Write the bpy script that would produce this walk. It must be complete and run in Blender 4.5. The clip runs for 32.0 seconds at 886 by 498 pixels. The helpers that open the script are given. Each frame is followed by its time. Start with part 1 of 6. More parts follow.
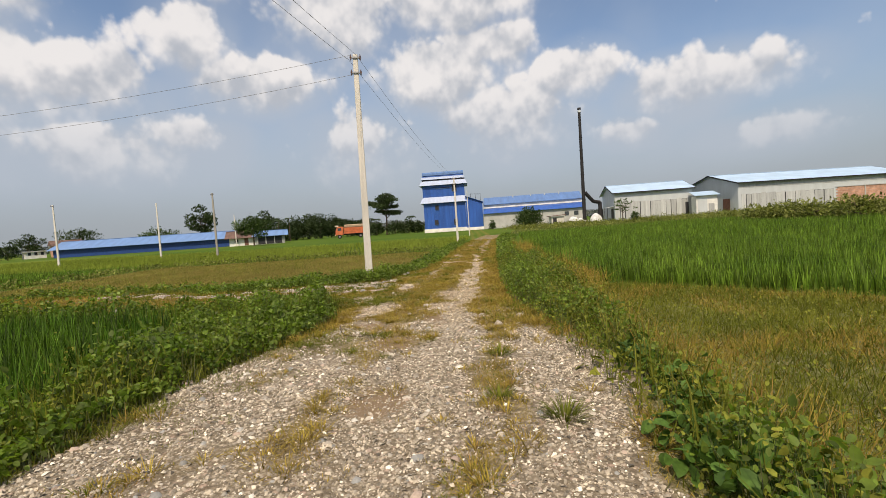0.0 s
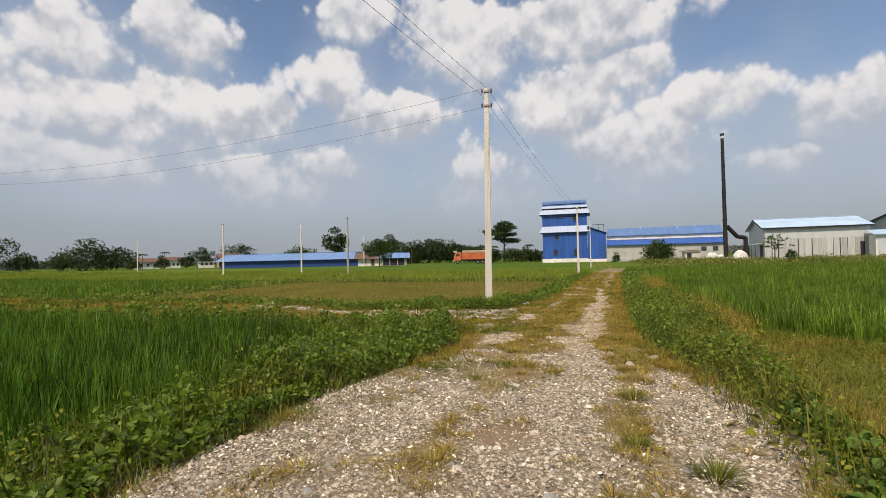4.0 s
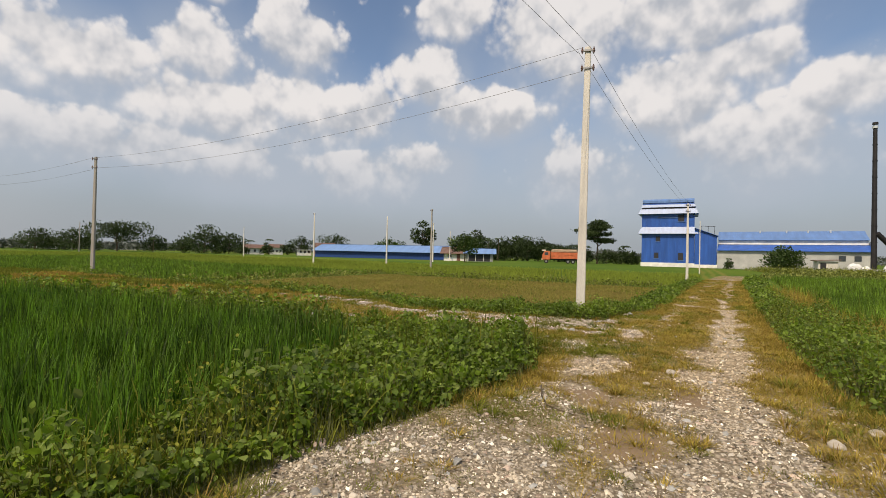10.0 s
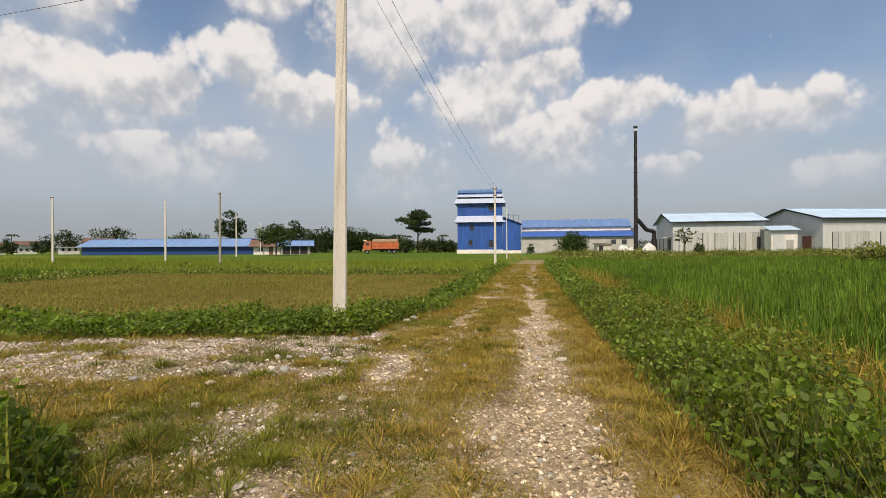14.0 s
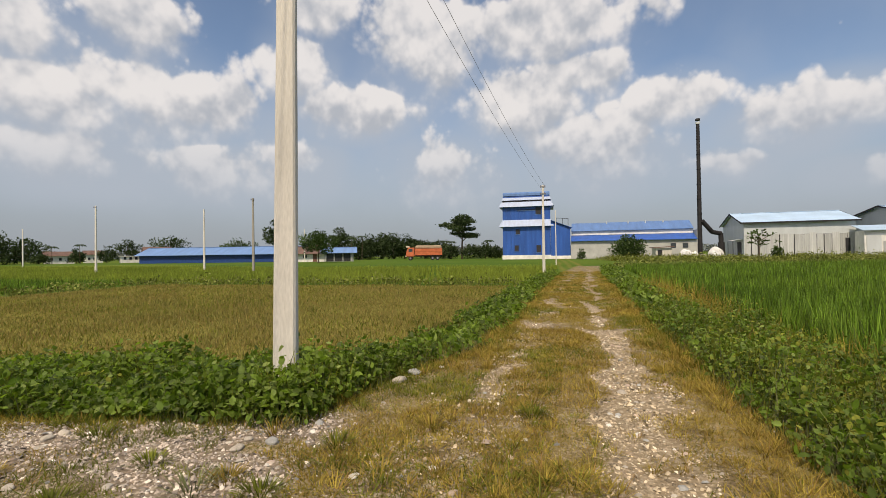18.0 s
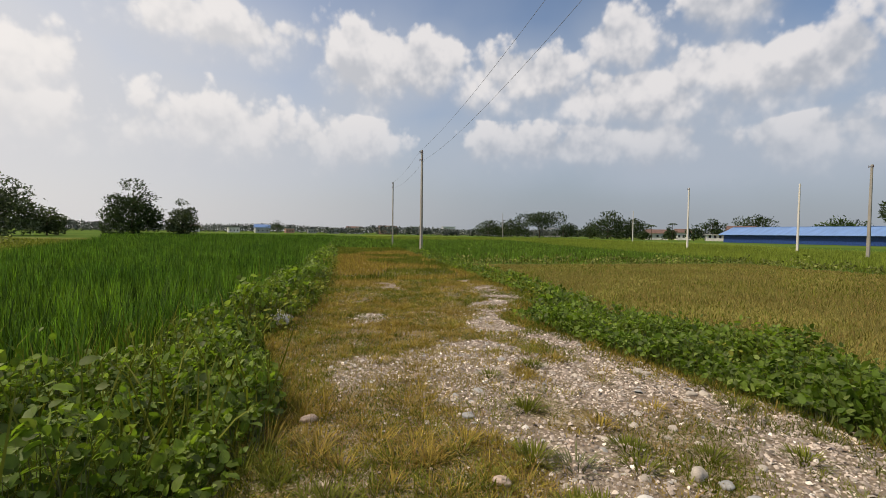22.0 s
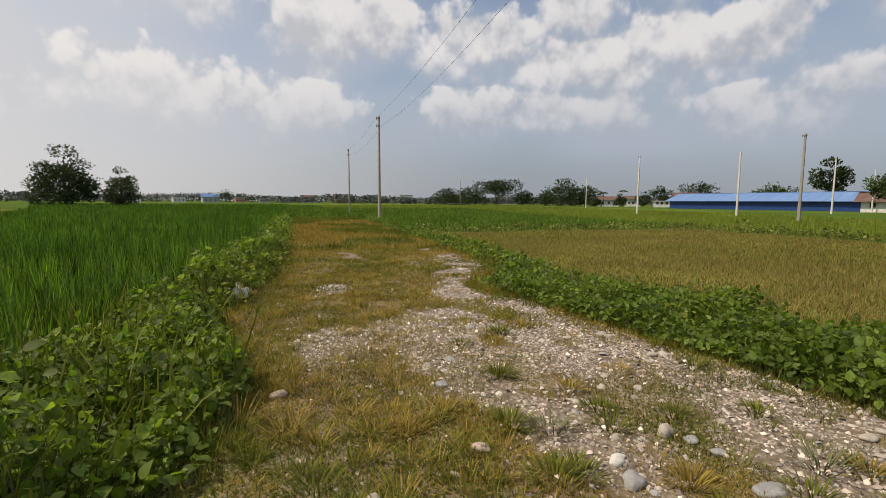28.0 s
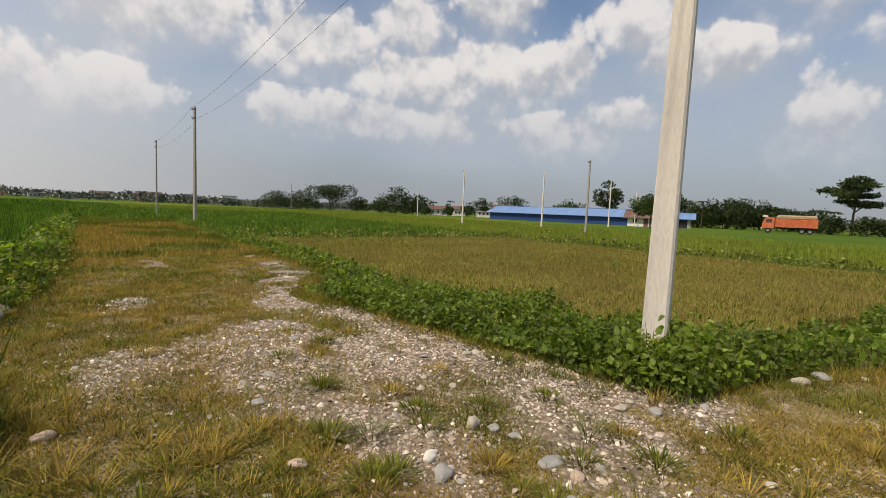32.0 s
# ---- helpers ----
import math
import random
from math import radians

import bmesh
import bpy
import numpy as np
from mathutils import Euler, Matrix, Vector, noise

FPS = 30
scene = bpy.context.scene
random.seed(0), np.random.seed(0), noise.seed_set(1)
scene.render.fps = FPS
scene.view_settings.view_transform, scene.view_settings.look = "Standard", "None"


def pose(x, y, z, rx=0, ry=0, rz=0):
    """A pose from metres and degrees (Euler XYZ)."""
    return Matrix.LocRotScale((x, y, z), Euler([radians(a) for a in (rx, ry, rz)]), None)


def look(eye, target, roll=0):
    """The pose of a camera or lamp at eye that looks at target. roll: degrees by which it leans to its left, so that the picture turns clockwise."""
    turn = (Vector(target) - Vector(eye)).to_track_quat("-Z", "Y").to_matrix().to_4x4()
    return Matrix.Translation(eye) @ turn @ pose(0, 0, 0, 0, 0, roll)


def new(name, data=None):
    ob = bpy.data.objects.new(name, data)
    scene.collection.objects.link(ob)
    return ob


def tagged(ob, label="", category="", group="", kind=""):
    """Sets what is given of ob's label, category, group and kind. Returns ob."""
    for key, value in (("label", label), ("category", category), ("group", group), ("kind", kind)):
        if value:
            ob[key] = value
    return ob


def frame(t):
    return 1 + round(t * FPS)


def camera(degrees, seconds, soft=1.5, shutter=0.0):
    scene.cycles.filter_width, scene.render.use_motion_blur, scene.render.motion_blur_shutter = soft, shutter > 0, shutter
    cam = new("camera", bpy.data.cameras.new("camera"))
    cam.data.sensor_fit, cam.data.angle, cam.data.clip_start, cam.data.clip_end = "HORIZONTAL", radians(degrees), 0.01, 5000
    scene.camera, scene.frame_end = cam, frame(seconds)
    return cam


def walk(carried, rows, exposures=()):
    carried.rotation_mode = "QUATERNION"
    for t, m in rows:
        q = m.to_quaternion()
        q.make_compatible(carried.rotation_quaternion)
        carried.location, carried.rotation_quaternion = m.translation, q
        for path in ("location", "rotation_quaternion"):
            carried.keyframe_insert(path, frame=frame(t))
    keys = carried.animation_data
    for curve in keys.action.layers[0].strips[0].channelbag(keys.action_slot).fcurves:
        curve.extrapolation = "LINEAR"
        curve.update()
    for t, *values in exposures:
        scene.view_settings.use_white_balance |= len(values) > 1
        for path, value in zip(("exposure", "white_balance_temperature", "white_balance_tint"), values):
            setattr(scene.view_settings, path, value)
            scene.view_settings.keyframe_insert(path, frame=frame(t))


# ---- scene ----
cam = camera(87.5, 32.0, soft=0.5)
PATH = [
    (0, (3.403, -15.888, 1.653), (3.29, -13.893, 1.551), -3.9),
    (0.5, (3.37, -15.907, 1.656), (3.135, -13.922, 1.6), -2.4),
    (1, (3.314, -15.917, 1.656), (2.945, -13.952, 1.628), -1.2),
    (1.5, (3.274, -15.929, 1.645), (2.806, -13.985, 1.611), -1.8),
    (2, (3.232, -15.959, 1.646), (2.649, -14.045, 1.644), -1.8),
    (2.5, (3.214, -15.965, 1.652), (2.662, -14.043, 1.673), -1.9),
    (4.5, (3.24, -16.001, 1.687), (2.58, -14.113, 1.735), -0.4),
    (5, (3.211, -16.021, 1.683), (2.419, -14.185, 1.743), -0.2),
    (5.5, (3.195, -16.051, 1.679), (2.263, -14.283, 1.745), 0.1),
    (6, (3.208, -16.066, 1.68), (2.134, -14.38, 1.748), 0.4),
    (6.5, (3.218, -16.067, 1.704), (2.034, -14.458, 1.796), 0.6),
    (7, (3.253, -16.054, 1.703), (2.044, -14.464, 1.802), 0.6),
    (7.5, (3.32, -15.988, 1.69), (2.172, -14.353, 1.773), 0.1),
    (8, (3.282, -15.875, 1.665), (2.199, -14.194, 1.734), -0.3),
    (8.5, (3.139, -15.675, 1.678), (2.093, -13.973, 1.766), -1.0),
    (9, (3.024, -15.421, 1.669), (1.852, -13.804, 1.773), -0.8),
    (9.5, (2.86, -14.62, 1.64), (1.557, -13.105, 1.715), -0.6),
    (9.6, (2.80, -14.37, 1.63), (1.699, -12.70, 1.66), 0.6),
    (10, (2.668, -13.585, 1.583), (1.722, -11.823, 1.607), 1.3),
    (10.5, (2.652, -12.973, 1.549), (1.872, -11.131, 1.576), 0.8),
    (11, (2.631, -12.336, 1.5), (2.006, -10.436, 1.532), 0.3),
    (11.5, (2.652, -11.655, 1.458), (2.164, -9.716, 1.487), -0.2),
    (12, (2.627, -10.941, 1.444), (2.231, -8.98, 1.464), -0.4),
    (12.5, (2.639, -10.303, 1.435), (2.282, -8.336, 1.449), -0.5),
    (13, (2.704, -9.646, 1.432), (2.379, -7.673, 1.435), -0.3),
    (13.5, (2.731, -8.956, 1.388), (2.448, -6.977, 1.388), -0.2),
    (14, (2.84, -8.302, 1.373), (2.591, -6.317, 1.368), -0.3),
    (14.5, (2.916, -7.693, 1.363), (2.741, -5.7, 1.362), -0.2),
    (16.5, (2.919, -5.42, 1.386), (3.057, -3.425, 1.368), -0.4),
    (17, (2.777, -5.061, 1.395), (2.787, -3.062, 1.38), -1.0),
    (17.5, (2.722, -4.825, 1.389), (2.468, -2.841, 1.388), -0.9),
    (18, (2.712, -4.678, 1.397), (2.267, -2.728, 1.419), -0.8),
    (18.5, (2.613, -4.691, 1.397), (1.966, -2.798, 1.432), -1.0),
    (19, (2.411, -4.737, 1.397), (1.527, -2.944, 1.44), -1.2),
    (19.5, (2.284, -4.794, 1.393), (1.09, -3.19, 1.435), -1.2),
    (20, (2.259, -4.797, 1.396), (0.746, -3.49, 1.419), -0.7),
    (20.5, (2.266, -4.781, 1.383), (0.51, -3.824, 1.371), 0.1),
    (21, (2.271, -4.807, 1.375), (0.383, -4.149, 1.338), 0.9),
    (21.5, (2.275, -4.819, 1.37), (0.345, -4.3, 1.311), 1.0),
    (22, (2.262, -4.833, 1.368), (0.314, -4.389, 1.3), 0.8),
    (22.5, (2.243, -4.846, 1.367), (0.272, -4.519, 1.281), 1.3),
    (23, (2.237, -4.903, 1.378), (0.242, -4.793, 1.296), 0.9),
    (23.5, (2.224, -4.988, 1.374), (0.236, -5.195, 1.29), 0.0),
    (24, (2.209, -5.082, 1.363), (0.263, -5.533, 1.26), 1.1),
    (24.5, (2.225, -5.12, 1.373), (0.314, -5.693, 1.236), -0.2),
    (25, (2.228, -5.136, 1.376), (0.32, -5.716, 1.236), 0.6),
    (25.5, (2.182, -5.118, 1.368), (0.216, -5.462, 1.238), 1.4),
    (26, (2.151, -5.078, 1.367), (0.156, -5.123, 1.226), 1.3),
    (26.5, (2.145, -5.026, 1.37), (0.167, -4.76, 1.234), 1.3),
    (28.5, (2.183, -4.873, 1.369), (0.336, -4.129, 1.177), 0.8),
    (29, (2.247, -4.83, 1.395), (0.483, -3.899, 1.246), 1.6),
    (29.5, (2.253, -4.812, 1.395), (0.553, -3.769, 1.243), 1.7),
    (30, (2.261, -4.81, 1.403), (0.621, -3.677, 1.248), 2.0),
    (30.5, (2.265, -4.82, 1.407), (0.64, -3.66, 1.284), 2.6),
    (31, (2.259, -4.829, 1.402), (0.649, -3.651, 1.259), 3.9),
    (31.5, (2.255, -4.843, 1.401), (0.675, -3.63, 1.227), 3.5),
    (32, (2.23, -4.856, 1.395), (0.669, -3.616, 1.236), 2.4),
]
EXPOSURE = [(0.0, -.12, 7050, 12), (5.0, -.2, 6950, 12), (10.0, -.18, 7100, 12), (14.0, -.14, 7200, 12), (20.0, -.24, 7000, 12), (24.0, -.27, 6850, 12), (26.0, -.36, 6850, 12), (28.0, -.3, 6950, 12), (32.0, -.25, 7100, 12)]
walk(cam, [(t, look(eye, target, roll)) for t, eye, target, roll in PATH], EXPOSURE)

# ---- world and sun ----
SUN_BEARING, SUN_ELEVATION = -176.0, 52.0
# cumulus masses: bearing, elevation, half width, half height (degrees)
CLOUDS = [
    (-68, 18, 7.7, 3.4), (-79, 20, 3.8, 2.4), (-55, 27, 1.8, 1.4), (-56, 21, 4.6, 3.4), (-46, 23, 4.3, 3.8), (-41, 16, 6.7, 3), (-28, 27, 4.1, 2.8), (-30, 21, 3.7, 3.8),
    (-23, 17, 7.3, 2.7), (-14, 24, 7.5, 5.5), (0, 25, 10.2, 3.9), (-2, 18, 8.6, 4.4), (5, 20, 4.3, 3), (13, 16, 4.5, 2.7), (6, 12, 7.2, 4.5), (27, 13, 6.7, 2.5),
    (-102, 21, 9.2, 2.7), (-87, 19, 5, 4.1), (-78, 20, 3, 2.7), (-88, 22, 1.8, 1.8), (-134, 16, 8.1, 2.6), (-122, 15, 6, 3.7), (-83, 19, 5.6, 3.2), (-165, 22, 13, 9),
]
# paler heaps low in the haze
LOW_CLOUDS = [
    (-56, 15, 8.1, 3.7), (-62, 10, 13.7, 2.8), (-32, 11, 4.9, 2), (-36, 10, 7, 2.3), (-12, 10, 6.2, 4.1), (19, 9, 2.5, 1.2), (33, 7, 4.1, 1.7), (-47, 17, 6.6, 4.4),
    (-104, 11, 8.5, 3.2), (-90, 10, 5.2, 3.4), (-42, 16, 7.4, 3.5), (-104, 10, 11.5, 3), (-122, 10, 9, 3.2), (-144, 10, 10, 4.7), (-38, 9, 6.3, 2.7),
]


def build_world():
    w = bpy.data.worlds.new("sky")
    scene.world = w
    w.use_nodes = True
    nt = w.node_tree
    nt.nodes.clear()
    N = lambda kind, **kw: setup(nt.nodes.new(kind), kw)

    def setup(n, kw):
        if "op" in kw:
            n.operation = kw["op"]
        return n

    def put(sock, v):
        if hasattr(v, "is_linked"):
            nt.links.new(v, sock)
        else:
            sock.default_value = v

    def math_(op, a, b=0.0, clamp=False):
        n = N("ShaderNodeMath", op=op)
        n.use_clamp = clamp
        put(n.inputs[0], a)
        put(n.inputs[1], b)
        return n.outputs[0]

    def mix(f, a, b):
        n = N("ShaderNodeMix")
        n.data_type = "RGBA"
        put(n.inputs[0], f)
        put(n.inputs[6], a)
        put(n.inputs[7], b)
        return n.outputs[2]

    def ramp(v, lo, hi):
        n = N("ShaderNodeMapRange")
        n.interpolation_type = "SMOOTHSTEP"
        put(n.inputs[0], v)
        put(n.inputs[1], lo)
        put(n.inputs[2], hi)
        return n.outputs[0]

    sky = N("ShaderNodeTexSky")
    sky.sky_type, sky.sun_disc = "NISHITA", False
    sky.sun_elevation, sky.sun_rotation = radians(SUN_ELEVATION), radians(SUN_BEARING)
    sky.air_density, sky.dust_density, sky.ozone_density = 1.0, 1.0, 2.6
    co = N("ShaderNodeTexCoord").outputs["Generated"]
    sep = N("ShaderNodeSeparateXYZ")
    put(sep.inputs[0], co)
    x, y, z = sep.outputs
    bearing = math_("MULTIPLY", math_("ARCTAN2", x, y), 57.2958)
    elev = math_("MULTIPLY", math_("ARCSINE", z), 57.2958)
    comb = N("ShaderNodeCombineXYZ")
    put(comb.inputs[0], bearing)
    put(comb.inputs[1], math_("MULTIPLY", elev, 1.25))

    def fbm(scale, detail, rough, shift=0.0, lift=0.0):
        n = N("ShaderNodeTexNoise")
        n.noise_dimensions = "3D"
        m = N("ShaderNodeMapping")
        put(m.inputs["Vector"], co)
        m.inputs["Location"].default_value = (shift, shift * .7, lift)
        m.inputs["Scale"].default_value = (1, 1, .9)
        put(n.inputs["Vector"], m.outputs[0])
        n.inputs["Scale"].default_value = scale
        n.inputs["Detail"].default_value = detail
        n.inputs["Roughness"].default_value = rough
        return n.outputs["Fac"]

    def puffs(lift=0.0):
        n = N("ShaderNodeTexVoronoi")
        n.feature = "SMOOTH_F1"
        m = N("ShaderNodeMapping")
        put(m.inputs["Vector"], co)
        m.inputs["Location"].default_value = (.3, .1, lift)
        m.inputs["Scale"].default_value = (1, 1, .85)
        put(n.inputs["Vector"], m.outputs[0])
        n.inputs["Scale"].default_value, n.inputs["Detail"].default_value, n.inputs["Roughness"].default_value = 13, 3, .55
        n.inputs["Smoothness"].default_value = .35
        return n.outputs["Distance"]

    big, big_up = fbm(7.5, 5, .55), fbm(7.5, 5, .55, lift=.035)
    fine = fbm(30, 6, .62, 3.1)
    puff, puff_up = puffs(), puffs(.025)
    mass, height = None, None
    for (b, e, rx, ry), strength in [(c, 1.0) for c in CLOUDS] + [(c, .64) for c in LOW_CLOUDS]:
        db = math_("WRAP", math_("SUBTRACT", bearing, float(b)), 180.0)
        nt.nodes[-1].inputs[2].default_value = -180.0
        u = math_("DIVIDE", db, float(rx))
        v = math_("DIVIDE", math_("SUBTRACT", elev, float(e)), float(ry))
        d = math_("SQRT", math_("ADD", math_("MULTIPLY", u, u), math_("MULTIPLY", v, v)))
        k = math_("MULTIPLY", math_("SUBTRACT", 1.25, d), strength)
        if mass is None:
            mass, height = k, v
            continue
        # the heap that stands in front sets the height within the heap, from which its top is lit
        front = ramp(math_("SUBTRACT", k, mass), -.25, .25)
        height = math_("ADD", math_("MULTIPLY", v, front), math_("MULTIPLY", height, math_("SUBTRACT", 1.0, front)))
        mass = math_("SMOOTH_MAX", mass, k)
        nt.nodes[-1].inputs[2].default_value = .2
    # the rest of the sky, above and behind, is broken cloud too
    mass = math_("MAXIMUM", math_("MAXIMUM", mass, -.6), math_("SUBTRACT", math_("MULTIPLY", ramp(elev, 29.0, 45.0), 1.2), .75))
    height = math_("MINIMUM", math_("MAXIMUM", height, -1.3), 1.3)
    rough = math_("ADD", math_("MULTIPLY", math_("SUBTRACT", big, .5), 1.5), math_("ADD", math_("MULTIPLY", math_("SUBTRACT", .40, puff), .9), math_("MULTIPLY", math_("SUBTRACT", fine, .5), .42)))
    dens = math_("ADD", mass, math_("ADD", rough, .58))
    relief = math_("ADD", math_("MULTIPLY", math_("SUBTRACT", big, big_up), 1.7), math_("MULTIPLY", math_("SUBTRACT", puff_up, puff), .9))
    lit = ramp(math_("ADD", relief, math_("ADD", math_("MULTIPLY", height, .30), math_("MULTIPLY", math_("SUBTRACT", dens, .5), -.12))), -.55, .42)
    cover = ramp(dens, -.05, math_("SUBTRACT", 1.05, math_("MULTIPLY", ramp(height, -.8, .5), .72)))
    cloud = mix(lit, CLOUD_SHADE, CLOUD_LIT)
    glow = ramp(math_("ABSOLUTE", math_("ADD", bearing, 155.0)), 95.0, 15.0)
    cloud = mix(math_("MULTIPLY", glow, .7), cloud, CLOUD_SUN)
    haze = mix(glow, HAZE_FAR, HAZE_SUN)
    hz = ramp(elev, 19.0, 1.0)
    cloud_fade = math_("MULTIPLY", cover, ramp(elev, 1.0, 17.0))
    skycol = N("ShaderNodeVectorMath", op="SCALE")
    put(skycol.inputs[0], sky.outputs[0])
    skycol.inputs["Scale"].default_value = SKY_GAIN
    c1 = mix(math_("MULTIPLY", hz, .92), skycol.outputs[0], haze)
    c1 = mix(math_("MULTIPLY", glow, math_("MULTIPLY", ramp(elev, 50.0, 14.0), .75)), c1, GLARE)
    # thin cloud spreading out from the heaps, and a pale veil low down
    thin = math_("ADD", math_("MULTIPLY", math_("ADD", mass, .3), .7), math_("MULTIPLY", math_("SUBTRACT", fbm(3.6, 4, .5, 7.7), .5), 2.2))
    veil = math_("MULTIPLY", math_("MULTIPLY", ramp(thin, -.6, .7), ramp(elev, .5, 7.0)), ramp(elev, 36.0, 10.0))
    c1 = mix(math_("MULTIPLY", veil, .85), c1, mix(math_("MULTIPLY", glow, .8), CLOUD_VEIL, GLARE))
    c2 = mix(math_("MULTIPLY", cloud_fade, .93), c1, cloud)
    bg = N("ShaderNodeBackground")
    put(bg.inputs[0], c2)
    bg.inputs[1].default_value = SKY_LEVEL
    out = N("ShaderNodeOutputWorld")
    nt.links.new(bg.outputs[0], out.inputs[0])


SKY_GAIN, SKY_LEVEL = 0.166, 0.9
CLOUD_SUN = (1.22, 1.21, 1.2, 1)
CLOUD_VEIL = (.53, .62, .755, 1)
CLOUD_LIT, CLOUD_SHADE = (1.01, 1.02, 1.06, 1), (.55, .61, .71, 1)
GLARE = (1.0, 1.01, 1.04, 1)
HAZE_FAR, HAZE_SUN = (.385, .45, .54, 1), (.72, .75, .80, 1)
build_world()
sun = new("sun", bpy.data.lights.new("sun", "SUN"))
sun.data.energy, sun.data.angle, sun.data.color = 4.6, radians(0.6), (1.0, .885, .72)
_b, _e = radians(SUN_BEARING), radians(SUN_ELEVATION)
sun.matrix_world = look((60 * math.sin(_b) * math.cos(_e), 60 * math.cos(_b) * math.cos(_e), 60 * math.sin(_e)), (0, 0, 0))


# ---- materials ----
def material(name, color, rough=.8, metal=0.0, vary=.25, scale=3.0, fine=40.0, bump=.2, tint=None, island=0.0, translucent=0.0, spec=.3, stretch=(1, 1, 1), obrand=0.0, second=None, share=.2, hill=0.0):
    m = bpy.data.materials.new(name)
    m.use_nodes = True
    nt = m.node_tree
    p = nt.nodes["Principled BSDF"]
    p.inputs["Roughness"].default_value, p.inputs["Metallic"].default_value = rough, metal
    p.inputs["Specular IOR Level"].default_value = spec
    co = nt.nodes.new("ShaderNodeTexCoord")
    mp = nt.nodes.new("ShaderNodeMapping")
    mp.inputs["Scale"].default_value = stretch
    nt.links.new(co.outputs["Object"], mp.inputs["Vector"])

    def noise_(s, d=5):
        n = nt.nodes.new("ShaderNodeTexNoise")
        n.inputs["Scale"].default_value, n.inputs["Detail"].default_value = s, d
        nt.links.new(mp.outputs[0], n.inputs["Vector"])
        return n.outputs["Fac"]

    def mixc(f, a, b, mode="MIX"):
        n = nt.nodes.new("ShaderNodeMix")
        n.data_type, n.blend_type = "RGBA", mode
        for s, v in ((n.inputs[0], f), (n.inputs[6], a), (n.inputs[7], b)):
            if hasattr(v, "is_linked"):
                nt.links.new(v, s)
            else:
                s.default_value = v
        return n.outputs[2]

    c = (*color, 1)
    dark = (*[v * (1 - vary) for v in color], 1)
    light = (*(tint or [min(1, v * (1 + vary)) for v in color]), 1)
    ramp = nt.nodes.new("ShaderNodeMapRange")
    ramp.inputs[1].default_value, ramp.inputs[2].default_value = .3, .7
    nt.links.new(noise_(scale), ramp.inputs[0])
    col = mixc(ramp.outputs[0], dark, light)
    f2 = nt.nodes.new("ShaderNodeMapRange")
    f2.inputs[1].default_value, f2.inputs[2].default_value, f2.inputs[3].default_value, f2.inputs[4].default_value = .25, .75, 1 - vary, 1 + vary * .6
    fn = noise_(fine, 4)
    nt.links.new(fn, f2.inputs[0])
    col = mixc(1.0, col, f2.outputs[0], "MULTIPLY")
    if second:
        g = nt.nodes.new("ShaderNodeNewGeometry")
        w = nt.nodes.new("ShaderNodeMath")
        w.operation = "MULTIPLY"
        w.inputs[1].default_value = 37.0
        nt.links.new(g.outputs["Random Per Island"], w.inputs[0])
        fr = nt.nodes.new("ShaderNodeMath")
        fr.operation = "FRACT"
        nt.links.new(w.outputs[0], fr.inputs[0])
        r = nt.nodes.new("ShaderNodeMapRange")
        r.inputs[1].default_value, r.inputs[2].default_value = 1 - share * 1.6, 1 - share * .3
        nt.links.new(fr.outputs[0], r.inputs[0])
        col = mixc(r.outputs[0], col, (*second, 1))
    for amount, src in ((island, "geo"), (obrand, "ob")):
        if amount:
            g = nt.nodes.new("ShaderNodeNewGeometry" if src == "geo" else "ShaderNodeObjectInfo")
            r = nt.nodes.new("ShaderNodeMapRange")
            r.inputs[3].default_value, r.inputs[4].default_value = 1 - amount, 1 + amount
            nt.links.new(g.outputs["Random Per Island" if src == "geo" else "Random"], r.inputs[0])
            col = mixc(1.0, col, r.outputs[0], "MULTIPLY")
    if hill:
        h = nt.nodes.new("ShaderNodeAttribute")
        h.attribute_name = "hill"
        r = nt.nodes.new("ShaderNodeMapRange")
        r.inputs[3].default_value, r.inputs[4].default_value = 1 - hill, 1 + hill
        nt.links.new(h.outputs["Fac"], r.inputs[0])
        col = mixc(1.0, col, r.outputs[0], "MULTIPLY")
    nt.links.new(col, p.inputs["Base Color"])
    if bump:
        b = nt.nodes.new("ShaderNodeBump")
        b.inputs["Strength"].default_value, b.inputs["Distance"].default_value = bump, .02
        nt.links.new(fn, b.inputs["Height"])
        nt.links.new(b.outputs[0], p.inputs["Normal"])
    if translucent:
        t = nt.nodes.new("ShaderNodeBsdfTranslucent")
        nt.links.new(mixc(1.0, col, (1.15, 1.25, .55, 1), "MULTIPLY"), t.inputs["Color"])
        mx = nt.nodes.new("ShaderNodeMixShader")
        mx.inputs[0].default_value = translucent
        nt.links.new(p.outputs[0], mx.inputs[1])
        nt.links.new(t.outputs[0], mx.inputs[2])
        nt.links.new(mx.outputs[0], nt.nodes["Material Output"].inputs["Surface"])
    return m


